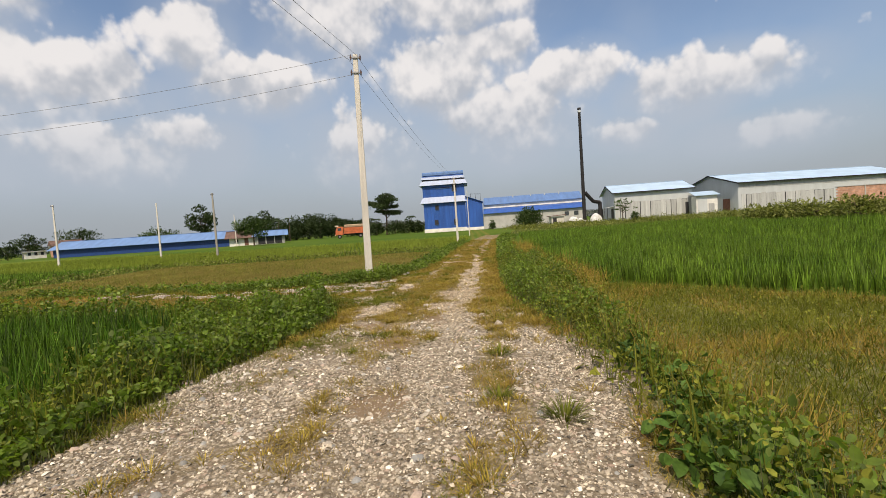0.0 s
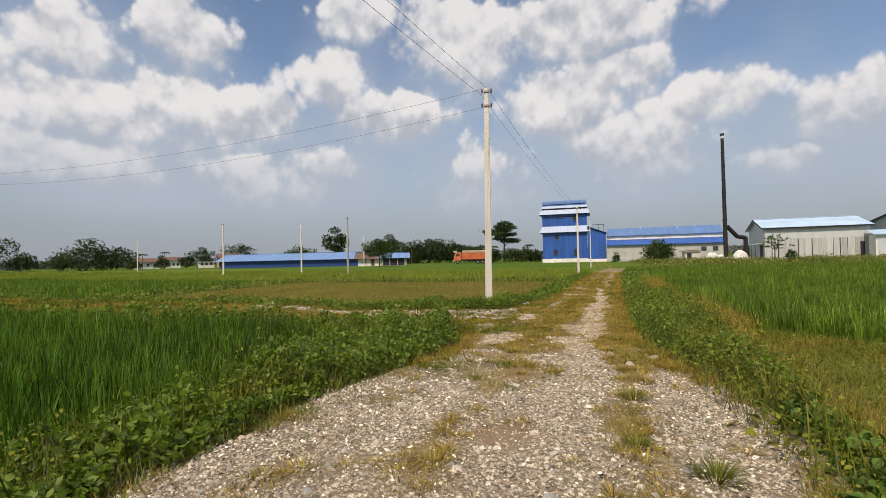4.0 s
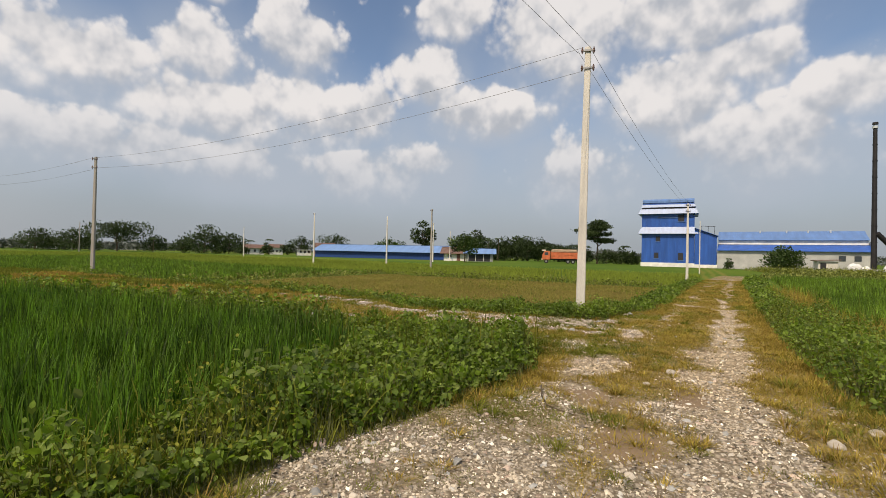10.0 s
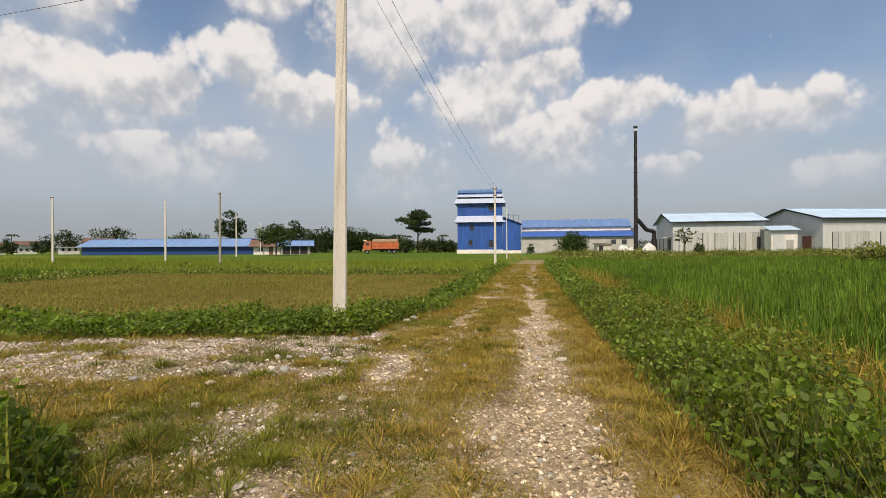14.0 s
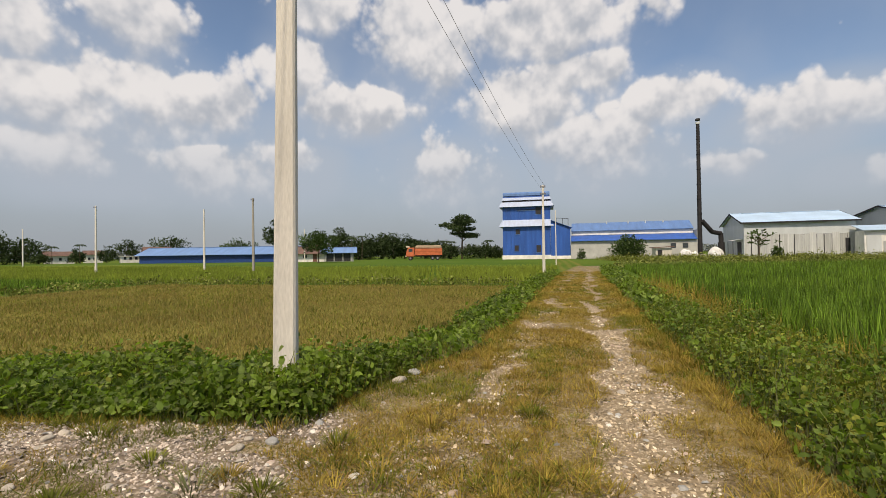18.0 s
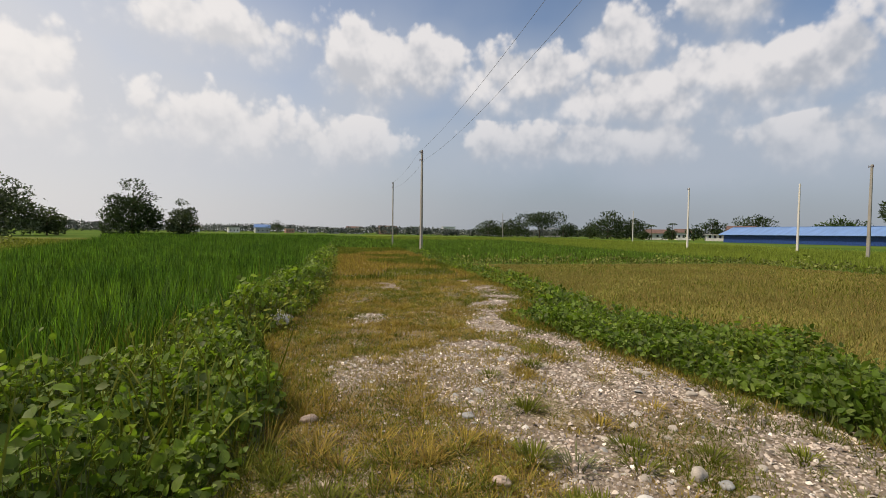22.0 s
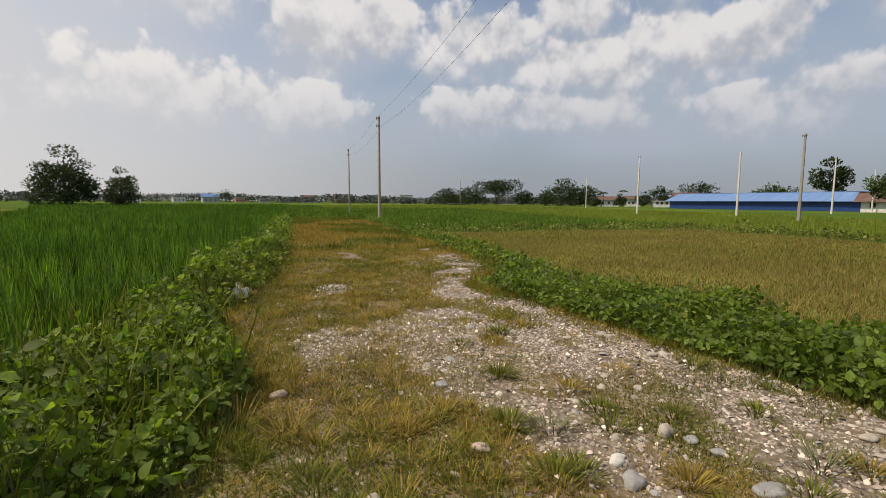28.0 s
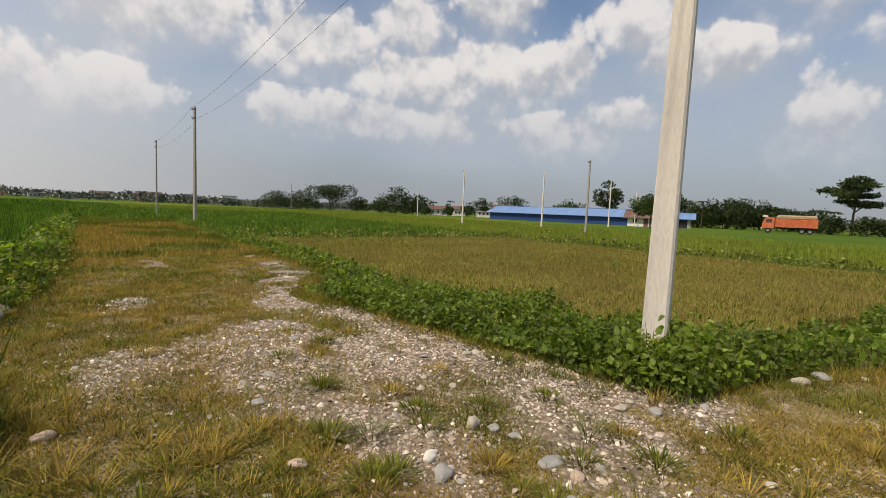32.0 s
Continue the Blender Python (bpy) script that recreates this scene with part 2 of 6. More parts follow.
M_BEAN = material("bean leaf", (0.108, 0.19, 0.024), .55, vary=.3, scale=1.2, fine=30, bump=0, tint=(0.185, 0.26, 0.036), island=0.55, translucent=.52, spec=0.35, second=(.21, .265, .07), share=.12)
M_SQUASH = material("squash leaf", (.060, .125, .020), .6, vary=.3, scale=9, fine=40, bump=.2, tint=(.09, .17, .03), island=.35, translucent=.2, spec=.2)
M_WEED = material("weed leaf", (0.155, 0.19, 0.03), .6, vary=.3, scale=1.0, fine=30, bump=0, tint=(0.235, 0.24, 0.038), island=0.45, translucent=.3, spec=0.1)
M_RICE = material("rice blade", (0.06, 0.14, 0.018), .5, vary=.25, scale=.35, fine=4, bump=0, tint=(0.108, 0.185, 0.025), island=0.7, translucent=.5, spec=0.2, hill=.5)
M_RICE_FAR = material("pale green rice blade", (0.20, 0.255, 0.04), .55, vary=.2, scale=.15, fine=3, bump=0, tint=(0.25, 0.30, 0.05), island=.3, translucent=.3, spec=0.1, hill=.3)
M_RICE_R = material("ripening rice blade", (0.095, 0.180, 0.02), .5, vary=.25, scale=.3, fine=4, bump=0, tint=(0.15, 0.235, 0.03), island=0.65, translucent=.3, spec=0.2, hill=.45)
M_FALLOW = material("dry grass blade", (0.30, 0.255, 0.085), .7, vary=.35, scale=.5, fine=5, bump=0, tint=(0.265, 0.25, 0.075), island=0.35, translucent=.25, second=(.27, .19, .07), share=.22, spec=0.1)
M_GRASS = material("road grass blade", (0.41, 0.30, 0.068), .7, vary=.35, scale=.9, fine=6, bump=0, tint=(0.345, 0.27, 0.055), island=0.45, translucent=.25, spec=0.1, second=(.25, .15, .05), share=.18)
M_GREENGRASS = material("green grass blade", (0.125, 0.155, 0.022), .65, vary=.3, scale=.9, fine=6, bump=0, tint=(0.19, 0.20, 0.03), island=0.45, translucent=.25, spec=0.1)
M_YELLOWLEAF = material("yellow leaf", (.55, .47, .08), .6, vary=.2, bump=0, translucent=.25)
M_STEM = material("plant stem", (.12, .13, .05), .7, vary=.2, bump=0, island=.3)
M_KANS = material("white flowering grass", (.85, .82, .76), .8, vary=.15, bump=0, island=.2)
M_PEBBLE = material("river gravel", (0.31, 0.265, 0.21), .85, vary=.3, scale=6, fine=60, bump=.3, tint=(0.48, 0.42, 0.335), island=.62, second=(.66, .61, .52), share=.1)
M_PEBBLE_WARM = material("sandy river gravel", (0.33, 0.26, 0.175), .85, vary=.3, scale=6, fine=60, bump=.3, tint=(0.50, 0.41, 0.29), island=0.58, second=(.64, .57, .45), share=.1)
M_PEBBLE_BROWN = material("earthy river gravel", (0.325, 0.272, 0.23), .85, vary=.3, scale=6, fine=60, bump=.3, tint=(0.505, 0.432, 0.365), island=.62, second=(.62, .57, .50), share=.1)
M_STONE_PALE = material("pale river stone", (0.39, 0.35, 0.295), .85, vary=.2, scale=8, fine=70, bump=.3, island=.28)
M_STONE_GREY = material("grey river stone", (.27, .27, .26), .85, vary=.2, scale=8, fine=70, bump=.3, island=.28)
M_STONE_PINK = material("pinkish river stone", (0.42, 0.33, 0.27), .85, vary=.2, scale=8, fine=70, bump=.3, island=.28)
M_STONE_WHITE = material("white stone", (0.54, 0.52, 0.475), .8, vary=.12, scale=8, fine=70, bump=.3, island=.28)
M_CONCRETE = material("cast concrete", (0.6, 0.57, 0.52), .85, vary=.15, scale=1.7, fine=38, bump=.14, stretch=(1.6, 1.6, .3))
M_DARKPOLE = material("weathered concrete", (.30, .28, .25), .85, vary=.15, scale=2.2, fine=40, bump=.3, stretch=(1, 1, .35))
M_STEEL = material("galvanised steel", (.30, .30, .30), .5, .8, vary=.2, bump=0)
M_INSUL = material("brown porcelain", (.10, .05, .035), .25, vary=.2, bump=0, spec=.6)
M_WIRE = material("aluminium cable", (0.17, 0.17, 0.17), .6, .3, vary=.1, bump=0)
M_BLUE = material("blue coated sheet", (.022, .092, .37), .45, vary=.22, scale=.5, fine=9, bump=.15, stretch=(3, 3, .3), spec=.45)
M_NAVY = material("navy sheet", (.018, .055, .20), .5, vary=.25, bump=.1)
M_SCRUB = material("scrub leaf", (0.17, 0.2, 0.055), .65, vary=.3, scale=.3, fine=3, bump=0, tint=(0.23, 0.25, 0.07), island=0.5, translucent=.25, spec=0.1)
# aerial haze painted into the base colour: paler and greyer than real leaves
M_LEAF_FAR = material("haze-tinted far foliage", (0.125, 0.142, 0.125), .8, vary=.25, scale=.05, fine=1, bump=0, island=0.15, spec=0.1)
M_BLUE_ROOF = material("pale blue roofing sheet", (0.085, 0.175, 0.39), .4, vary=.2, scale=.4, fine=9, bump=.15, stretch=(3, .4, 1), spec=.5)
M_SKYBLUE = material("sky blue roofing sheet", (0.42, 0.57, 0.74), .38, vary=.12, scale=.4, fine=8, bump=.1, spec=.5)
M_GALV = material("zinc wall sheet", (0.5, 0.53, 0.55), .5, .0, vary=.07, scale=.6, fine=12, bump=.05, stretch=(2, 2, .4), spec=.4)
M_GALV_OLD = material("weathered zinc sheet", (0.44, 0.45, 0.45), .6, .0, vary=.14, scale=.9, fine=12, bump=.15, stretch=(3, 3, .25), obrand=.16)
M_GREYWALL = material("grey plaster", (.42, .42, .41), .85, vary=.15, scale=.7, fine=12, bump=.2)
M_WHITEWALL = material("whitewashed plaster", (.72, .71, .68), .85, vary=.15, scale=.8, fine=12, bump=.2)
M_BRICK = material("red brick", (.50, .29, .21), .9, vary=.25, scale=1.5, fine=14, bump=.3, obrand=.15)
M_DARK = material("dark opening", (.03, .03, .035), .6, vary=.2, bump=0)
M_FADED = material("sun-faded blue roofing sheet", (0.13, 0.235, 0.46), .45, vary=.15, scale=.4, fine=9, bump=.1, stretch=(3, .4, 1), spec=.4)
M_BLACK = material("sooty black steel", (.028, .026, .028), .6, .2, vary=.3, scale=1, bump=.1)
M_RUST = material("brown door steel", (.16, .08, .06), .7, vary=.25, bump=.1)
M_TRUCK = material("orange truck paint", (0.52, 0.14, 0.06), .5, vary=.2, scale=1.5, bump=.05)
M_TRUCK_TRIM = material("pale truck trim", (.72, .62, .50), .6, vary=.2, bump=.05)
M_TARP = material("brown tarpaulin", (.34, .25, .17), .85, vary=.25, scale=2, bump=.3)
M_TYRE = material("black rubber", (.025, .025, .025), .85, vary=.2, bump=.1)
M_GLASS = material("dark window glass", (.05, .06, .07), .15, vary=.1, bump=0, spec=.6)
M_SACK = material("white plastic sacking", (.66, .66, .66), .7, vary=.2, scale=2, bump=.2)
M_TIN_BROWN = material("rusted tin roof", (0.14, 0.085, 0.07), .75, vary=.3, scale=1, bump=.1)
M_BARK = material("tree bark", (.10, .075, .05), .9, vary=.3, scale=3, bump=.3)
M_LEAF = material("tree leaf", (0.055, 0.092, 0.03), .6, vary=.3, scale=.25, fine=2, bump=0, tint=(0.08, 0.125, 0.04), island=0.28, translucent=.2, spec=0.1)
M_LEAF_DARK = material("dark tree leaf", (0.045, 0.07, 0.03), .6, vary=.3, scale=.25, fine=2, bump=0, tint=(0.065, 0.095, 0.04), island=0.25, translucent=.2, spec=0.1)
M_LEAF_GREY = material("grey-green leaf", (0.085, 0.11, 0.062), .65, vary=.3, scale=.25, fine=2, bump=0, tint=(0.115, 0.145, 0.08), island=0.25, translucent=.2, spec=0.1)


# ---- lie of the land ----
def smooth(a, b, v):
    t = np.clip((v - a) / (b - a), 0, 1)
    return t * t * (3 - 2 * t)


def lattice(i, j, seed):
    h = np.sin(i * 127.1 + j * 311.7 + seed * 74.7) * 43758.5453
    return h - np.floor(h)


def wob(x, y, size, seed=0):
    """Smooth value noise, 0 to 1."""
    u, v = np.asarray(x, float) / size, np.asarray(y, float) / size
    i, j = np.floor(u), np.floor(v)
    fu, fv = u - i, v - j
    fu, fv = fu * fu * (3 - 2 * fu), fv * fv * (3 - 2 * fv)
    a, b = lattice(i, j, seed), lattice(i + 1, j, seed)
    c, d = lattice(i, j + 1, seed), lattice(i + 1, j + 1, seed)
    return (a * (1 - fu) + b * fu) * (1 - fv) + (c * (1 - fu) + d * fu) * fv


def road_left(y):
    return np.interp(y, [-60, -13, -11, -9.8, -7.8, -6.5, -5.6, -1.0, 0.3, 2, 12, 26, 40, 60], [-.4, -.05, .0, .3, .8, .7, .5, .6, 1.0, 1.8, 2.4, 3.4, 5, 8])


def road_right(y):
    return np.interp(y, [-60, -13, -11, -9, -6.5, -3, .5, 6, 15, 19, 27, 40, 60], [4.4, 4.5, 4.95, 4.7, 4.1, 4.1, 4.3, 4.6, 5.2, 5.4, 5.9, 7.2, 10])


def side_low(x):
    return np.interp(x, [-90, -33, -10, -4.6, -2.6, -1.3, -.2, .8], [-4.6, -4.9, -5.4, -5.8, -5.5, -5.1, -5.3, -6.2])


def side_high(x):
    return np.interp(x, [-90, -33, -13.7, -7, -5, -3, -1, .8], [.6, .0, -.6, -.75, -2.1, -1.8, -1.4, -1.0])


def on_road(x, y):
    """1 on the tracks, 0 off them, in metres of softened edge."""
    main = np.minimum(x - road_left(y), road_right(y) - x)
    main = np.where(y > 45, -9, main)
    side = np.minimum(np.minimum(y - side_low(x), side_high(x) - y), 3.5 - x)
    side = np.minimum(side, (x + 37) * .5)
    return np.maximum(main, side)


TRACK_R = ([-30, -12, -8, -5, -2.5, 0, 5, 12, 20, 28, 40], [2.3, 2.5, 2.85, 3.05, 3.35, 3.5, 3.65, 4.1, 4.7, 5.3, 6.4])
TRACK_L = ([-2, 2, 8, 15, 22, 30], [1.9, 2.25, 2.9, 3.3, 4.0, 4.6])


def grassy(x, y):
    """Where grass runs in lines along the track, 0 to 1."""
    x = x + .35 * (wob(x, y, .7, 61) - .5)
    right = np.exp(-((x - np.interp(y, [-14, -11.7, -8, -5, 0, 30], [3.35, 3.5, 3.85, 4.0, 4.2, 6.2])) / .32) ** 2) * smooth(-14.5, -13, y)
    left = .75 * np.exp(-((x - np.interp(y, [-13, -11.4, -8.5, -5, 0, 10, 30], [2.05, 2.0, 2.15, 2.4, 2.85, 3.35, 5.0])) / .32) ** 2) * smooth(-14, -11.5, y)
    edge = .8 * np.exp(-((x - np.interp(y, [-13, -9, -6, 0, 30], [.3, .9, 1.0, 1.5, 4.0])) / .3) ** 2) * smooth(-9.5, -7.5, y)
    return np.maximum.reduce([right, left, edge]) * (.55 + .6 * wob(x, y, .8, 62))


def spots(x, y, rows):
    """Soft round spots (x, y, radius along x, radius along y), 0 to 1."""
    out = np.zeros(np.shape(x))
    for cx, cy, rx, ry in rows:
        out = np.maximum(out, np.exp(-((x - cx) / rx) ** 2 - ((y - cy) / ry) ** 2))
    return out


def bare(x, y):
    """Smooth brown earth worn into the gravel, 0 to 1."""
    return spots(x, y, ((2.69, -7.5, .2, .42), (1.67, -8.1, .45, .3), (2.42, -11.5, .3, .42), (.5, -3.7, .3, .25), (2.2, -9.3, .3, .5)))


def gravel(x, y):
    """How stony the ground is, 0 to 1."""
    bald = bare(x, y)
    x, y = x + .5 * (wob(x, y, .8, 51) - .5) + .25 * (wob(x, y, .3, 52) - .5), y + .4 * (wob(x, y, .7, 53) - .5)
    d = on_road(x, y)
    wide = np.interp(y, [-30, -11, -8, -6, -3, 0, 30], [1.5, 1.3, .75, .44, .26, .18, .15])
    a = smooth(1.7, .6, np.abs(x - np.interp(y, *TRACK_R)) / wide) * (1 - .22 * smooth(-7.5, -5, y))
    b = smooth(1.6, .6, np.abs(x - np.interp(y, *TRACK_L)) / .33) * .42 * (y > -2.5)
    c = smooth(-1.0, -1.6, y) * smooth(-5.5, -2.2, x) * smooth(2.3, 1.0, x) * (.10 + .9 * smooth(-4.3, -3.3, y)) * (.75 + .4 * wob(x, y, 1.4, 57))
    e = .95 * smooth(.6, .3, np.abs(y - side_high(x) + .5)) * smooth(-14, -8, x) * smooth(2.2, .6, x)
    f = .85 * smooth(.5, .2, np.abs(x - np.interp(y, [-16, -13, -11, -8], [3.9, 4.1, 4.5, 4.0]))) * smooth(-6, -8, y)
    loose = spots(x, y, ((1.7, -8.3, .9, 1.0), (1.35, -6.4, .6, 1.1), (1.0, -4.9, .6, .8)))
    extra = .9 * spots(x, y, ((-5.07, -4.3, .45, .35), (-2.3, -4.5, .6, .5), (-2.6, -3.6, .9, .5), (-7.5, -1.6, 2.0, .4), (-9.5, -3.6, 1.0, .4)))
    g = np.maximum.reduce([a, b, c, e, f, extra, .8 * loose, .82 * smooth(-8, -11, y)])
    turf = spots(x, y, ((-3.0, -2.55, .5, .35), (-.9, -3.25, .45, .35), (-.35, -2.4, .4, .28), (.75, -1.75, .45, .25), (-1.9, -3.0, .4, .25), (2.35, -6.2, .3, 1.3), (.7, -9.6, .2, .4), (.1, -4.1, .4, .25), (-4.6, -3.1, 1.2, .6), (.6, -2.9, .22, .3), (-1.6, -2.3, .25, .2)))
    g = g * (1 - .8 * np.clip(grassy(x, y), 0, 1)) * (1 - .85 * turf)
    g = g * (.42 + .95 * wob(x, y, .9, 3)) * (.65 + .6 * wob(x, y, .3, 4))
    g = .35 * np.clip(g, 0, 1) + .65 * smooth(.22, .62, g)
    return np.clip(g, 0, 1) * smooth(-.15, .15, d) * (1 - .8 * bald)


def zone(x, y):
    """Which crop stands there: 0 weeds, 1 rice, 2 fallow grass, 3 olive stubble."""
    z = np.zeros(np.shape(x), int)
    far = (np.hypot(x, y) > 30)
    z = np.where(far, 1, z)
    bound = -14.3 + .31 * (x + 1.5)
    z = np.where((x < -1.4) & (y < -6.2) & (x > -34) & (y > bound), 1, z)
    z = np.where((y > 1.0) & (y < 18.3) & (x > -20.5) & (x < .4 + .08 * y), 2, z)
    z = np.where((y > 18.3) & (x < 2), 1, z)
    z = np.where((y > .8) & (x <= -20.5), 1, z)
    z = np.where((x > 5.9) & (y > 2.2 - .95 * x + 1.2), 1, z)
    z = np.where((y < bound) & (x > -70) & (x < -1.5) & (y > -75), 3, z)
    return z


def land(x, y):
    """Height of the bare ground."""
    d = on_road(x, y)
    r = np.hypot(x, y)
    bank = smooth(-1.2, .1, d)
    h = -.22 * (1 - bank)
    h = h + .03 * (wob(x, y, 1.7, 1) - .5) + .012 * (wob(x, y, .45, 2) - .5)
    h = h - .035 * smooth(.5, .1, np.abs(x - np.interp(y, *TRACK_R))) * (d > 0)
    h = h + .22 * smooth(45, 70, r) * 1.0
    return np.where(r > 400, 0.0, h)


# ---- mesh making ----
def np_mesh(name, verts, faces, mat, smooth_=False):
    me = bpy.data.meshes.new(name)
    verts, faces = np.ascontiguousarray(verts, np.float32), np.ascontiguousarray(faces, np.int32)
    n, k = faces.shape
    me.vertices.add(len(verts))
    me.vertices.foreach_set("co", verts.ravel())
    me.loops.add(n * k)
    me.loops.foreach_set("vertex_index", faces.ravel())
    me.polygons.add(n)
    me.polygons.foreach_set("loop_start", np.arange(0, n * k, k, dtype=np.int32))
    me.polygons.foreach_set("loop_total", np.full(n, k, np.int32))
    if smooth_:
        me.polygons.foreach_set("use_smooth", np.ones(n, bool))
    me.update(calc_edges=True)
    me.materials.append(mat)
    return me


def spread(template_v, template_f, places, turns, sizes):
    """Copies of small templates as one soup: places (n,3), turns (n,3,3), sizes (n,) or (n,3)."""
    n, k = len(places), len(template_v)
    sizes = np.asarray(sizes, float)
    if sizes.ndim == 1:
        sizes = np.repeat(sizes[:, None], 3, 1)
    v = template_v[None] * sizes[:, None, :]
    v = np.einsum("nij,nkj->nki", turns, v) + places[:, None, :]
    f = template_f[None] + (np.arange(n) * k)[:, None, None]
    return v.reshape(-1, 3), f.reshape(-1, template_f.shape[1])


def soup(parts):
    vs, fs, at = [], [], 0
    for v, f in parts:
        vs.append(v)
        fs.append(f + at)
        at += len(v)
    return np.concatenate(vs), np.concatenate(fs)


def turns_of(yaw, tip, lean):
    """Matrices: tip about x, lean about y, then yaw about z."""
    cz, sz, cx, sx, cy, sy = np.cos(yaw), np.sin(yaw), np.cos(tip), np.sin(tip), np.cos(lean), np.sin(lean)
    o, i = np.zeros_like(yaw), np.ones_like(yaw)
    Z = np.array([[cz, -sz, o], [sz, cz, o], [o, o, i]]).transpose(2, 0, 1)
    X = np.array([[i, o, o], [o, cx, -sx], [o, sx, cx]]).transpose(2, 0, 1)
    Y = np.array([[cy, o, sy], [o, i, o], [-sy, o, cy]]).transpose(2, 0, 1)
    return Z @ X @ Y


def inside(poly, x, y):
    p = np.array(poly, float)
    hit = np.zeros(len(x), bool)
    for (x0, y0), (x1, y1) in zip(p, np.roll(p, -1, 0)):
        hit ^= ((y0 > y) != (y1 > y)) & (x < (x1 - x0) * (y - y0) / (y1 - y0 + 1e-12) + x0)
    return hit


def sown(rng, poly, per_m2):
    p = np.array(poly, float)
    lo, hi = p.min(0), p.max(0)
    n = int(per_m2 * np.prod(hi - lo))
    x, y = rng.uniform(lo[0], hi[0], n), rng.uniform(lo[1], hi[1], n)
    k = inside(poly, x, y)
    return x[k], y[k]


BLADE_V = np.array([(-.5, 0, 0), (.5, 0, 0), (-.42, .10, .5), (.42, .10, .5), (0, .42, 1.0)])
BLADE_F = np.array([(0, 1, 3), (0, 3, 2), (2, 3, 4)])
BLADE3_V = np.array([(-.5, 0, 0), (.5, 0, 0), (-.5, .05, .4), (.5, .05, .4), (-.36, .20, .78), (.36, .20, .78), (0, .5, 1.0)])
BLADE3_F = np.array([(0, 1, 3), (0, 3, 2), (2, 3, 5), (2, 5, 4), (4, 5, 6)])
SPIKE_V = np.array([(-.5, 0, 0), (.5, 0, 0), (0, .25, 1.0)])
SPIKE_F = np.array([(0, 1, 2)])
LEAF_V = np.array([(0, 0, 0), (0, .36, -.03), (0, .72, -.06), (0, 1.0, -.18), (-.24, .12, .03), (-.37, .40, .05), (-.25, .74, .0), (.24, .12, .03), (.37, .40, .05), (.25, .74, .0)])
LEAF_F = np.array([(0, 1, 4), (4, 1, 5), (5, 1, 2), (5, 2, 6), (6, 2, 3), (0, 7, 1), (7, 8, 1), (8, 2, 1), (8, 9, 2), (9, 3, 2)])
LEAF4_V = np.array([(0, 0, 0), (-.30, .22, .05), (.30, .22, .05), (0, .45, -.03), (-.30, .62, .02), (.30, .62, .02), (0, 1.0, -.12)])
LEAF4_F = np.array([(0, 3, 1), (0, 2, 3), (1, 3, 4), (2, 5, 3), (4, 3, 6), (3, 5, 6)])
CARD_V = np.array([(-.5, -.1, 0), (.5, -.1, .1), (.35, .6, .15), (-.4, .55, -.05)])
CARD_F = np.array([(0, 1, 2), (0, 2, 3)])


def blades(rng, x, y, z, height, width, kind=0, lean=.25, bend=(.25, .95), yaw=None, tip=None):
    """Grass or rice blades at points; height an array, width in metres."""
    v, f = ((BLADE_V, BLADE_F), (BLADE3_V, BLADE3_F), (SPIKE_V, SPIKE_F))[kind]
    n = len(x)
    turn = turns_of(rng.uniform(0, 6.2832, n) if yaw is None else yaw, -rng.normal(.05, lean, n) if tip is None else -tip, rng.normal(0, lean * .6, n))
    size = np.stack([np.full(n, 1.0) * width, height * rng.uniform(*bend, n), height], 1)
    return spread(v, f, np.stack([x, y, z], 1), turn, size)


def stuff(name, meshdata, mat, label, category):
    ob = new(name, np_mesh(name, *meshdata, mat))
    return tagged(ob, label, category, kind="stuff")


def part(name, bm, mat, parent, label="", smooth_=False):
    me = bpy.data.meshes.new(name)
    bm.to_mesh(me)
    bm.free()
    if smooth_:
        me.polygons.foreach_set("use_smooth", np.ones(len(me.polygons), bool))
    me.materials.append(mat)
    ob = new(name, me)
    ob.parent = parent
    if label:
        tagged(ob, label)
    return ob


def box(bm, x0, x1, y0, y1, z0, z1, bevel=0.0, m=None):
    """A box, with softened edges if bevel is given; m turns it."""
    made = bmesh.ops.create_cube(bm, size=1.0, matrix=Matrix.Translation(((x0 + x1) / 2, (y0 + y1) / 2, (z0 + z1) / 2)) @ Matrix.Diagonal((x1 - x0, y1 - y0, z1 - z0, 1)))
    vs = made["verts"]
    if bevel:
        es = list({e for v in vs for e in v.link_edges})
        r = bmesh.ops.bevel(bm, geom=es, offset=bevel, segments=1, affect="EDGES")
        vs = list({v for f in r["faces"] for v in f.verts} | {v for v in vs if v.is_valid})
    if m is not None:
        bmesh.ops.transform(bm, matrix=m, verts=[v for v in vs if v.is_valid])
    return bm


def boxed(*a, **k):
    return box(bmesh.new(), *a, **k)


def tube(bm, p0, p1, r0, r1, sides=8, caps=True):
    a, b = Vector(p0), Vector(p1)
    m = Matrix.Translation((a + b) / 2) @ (b - a).to_track_quat("Z", "Y").to_matrix().to_4x4()
    bmesh.ops.create_cone(bm, cap_ends=caps, segments=sides, radius1=r0, radius2=r1, depth=(b - a).length, matrix=m)
    return bm


def prism(points, depth_vec):
    """A polygon (list of 3D points) pushed along a vector into a solid."""
    bm = bmesh.new()
    d = Vector(depth_vec)
    a = [bm.verts.new(p) for p in points]
    b = [bm.verts.new(Vector(p) + d) for p in points]
    bm.faces.new(a[::-1])
    bm.faces.new(b)
    for i in range(len(a)):
        j = (i + 1) % len(a)
        bm.faces.new((a[i], a[j], b[j], b[i]))
    bmesh.ops.recalc_face_normals(bm, faces=bm.faces)
    return bm


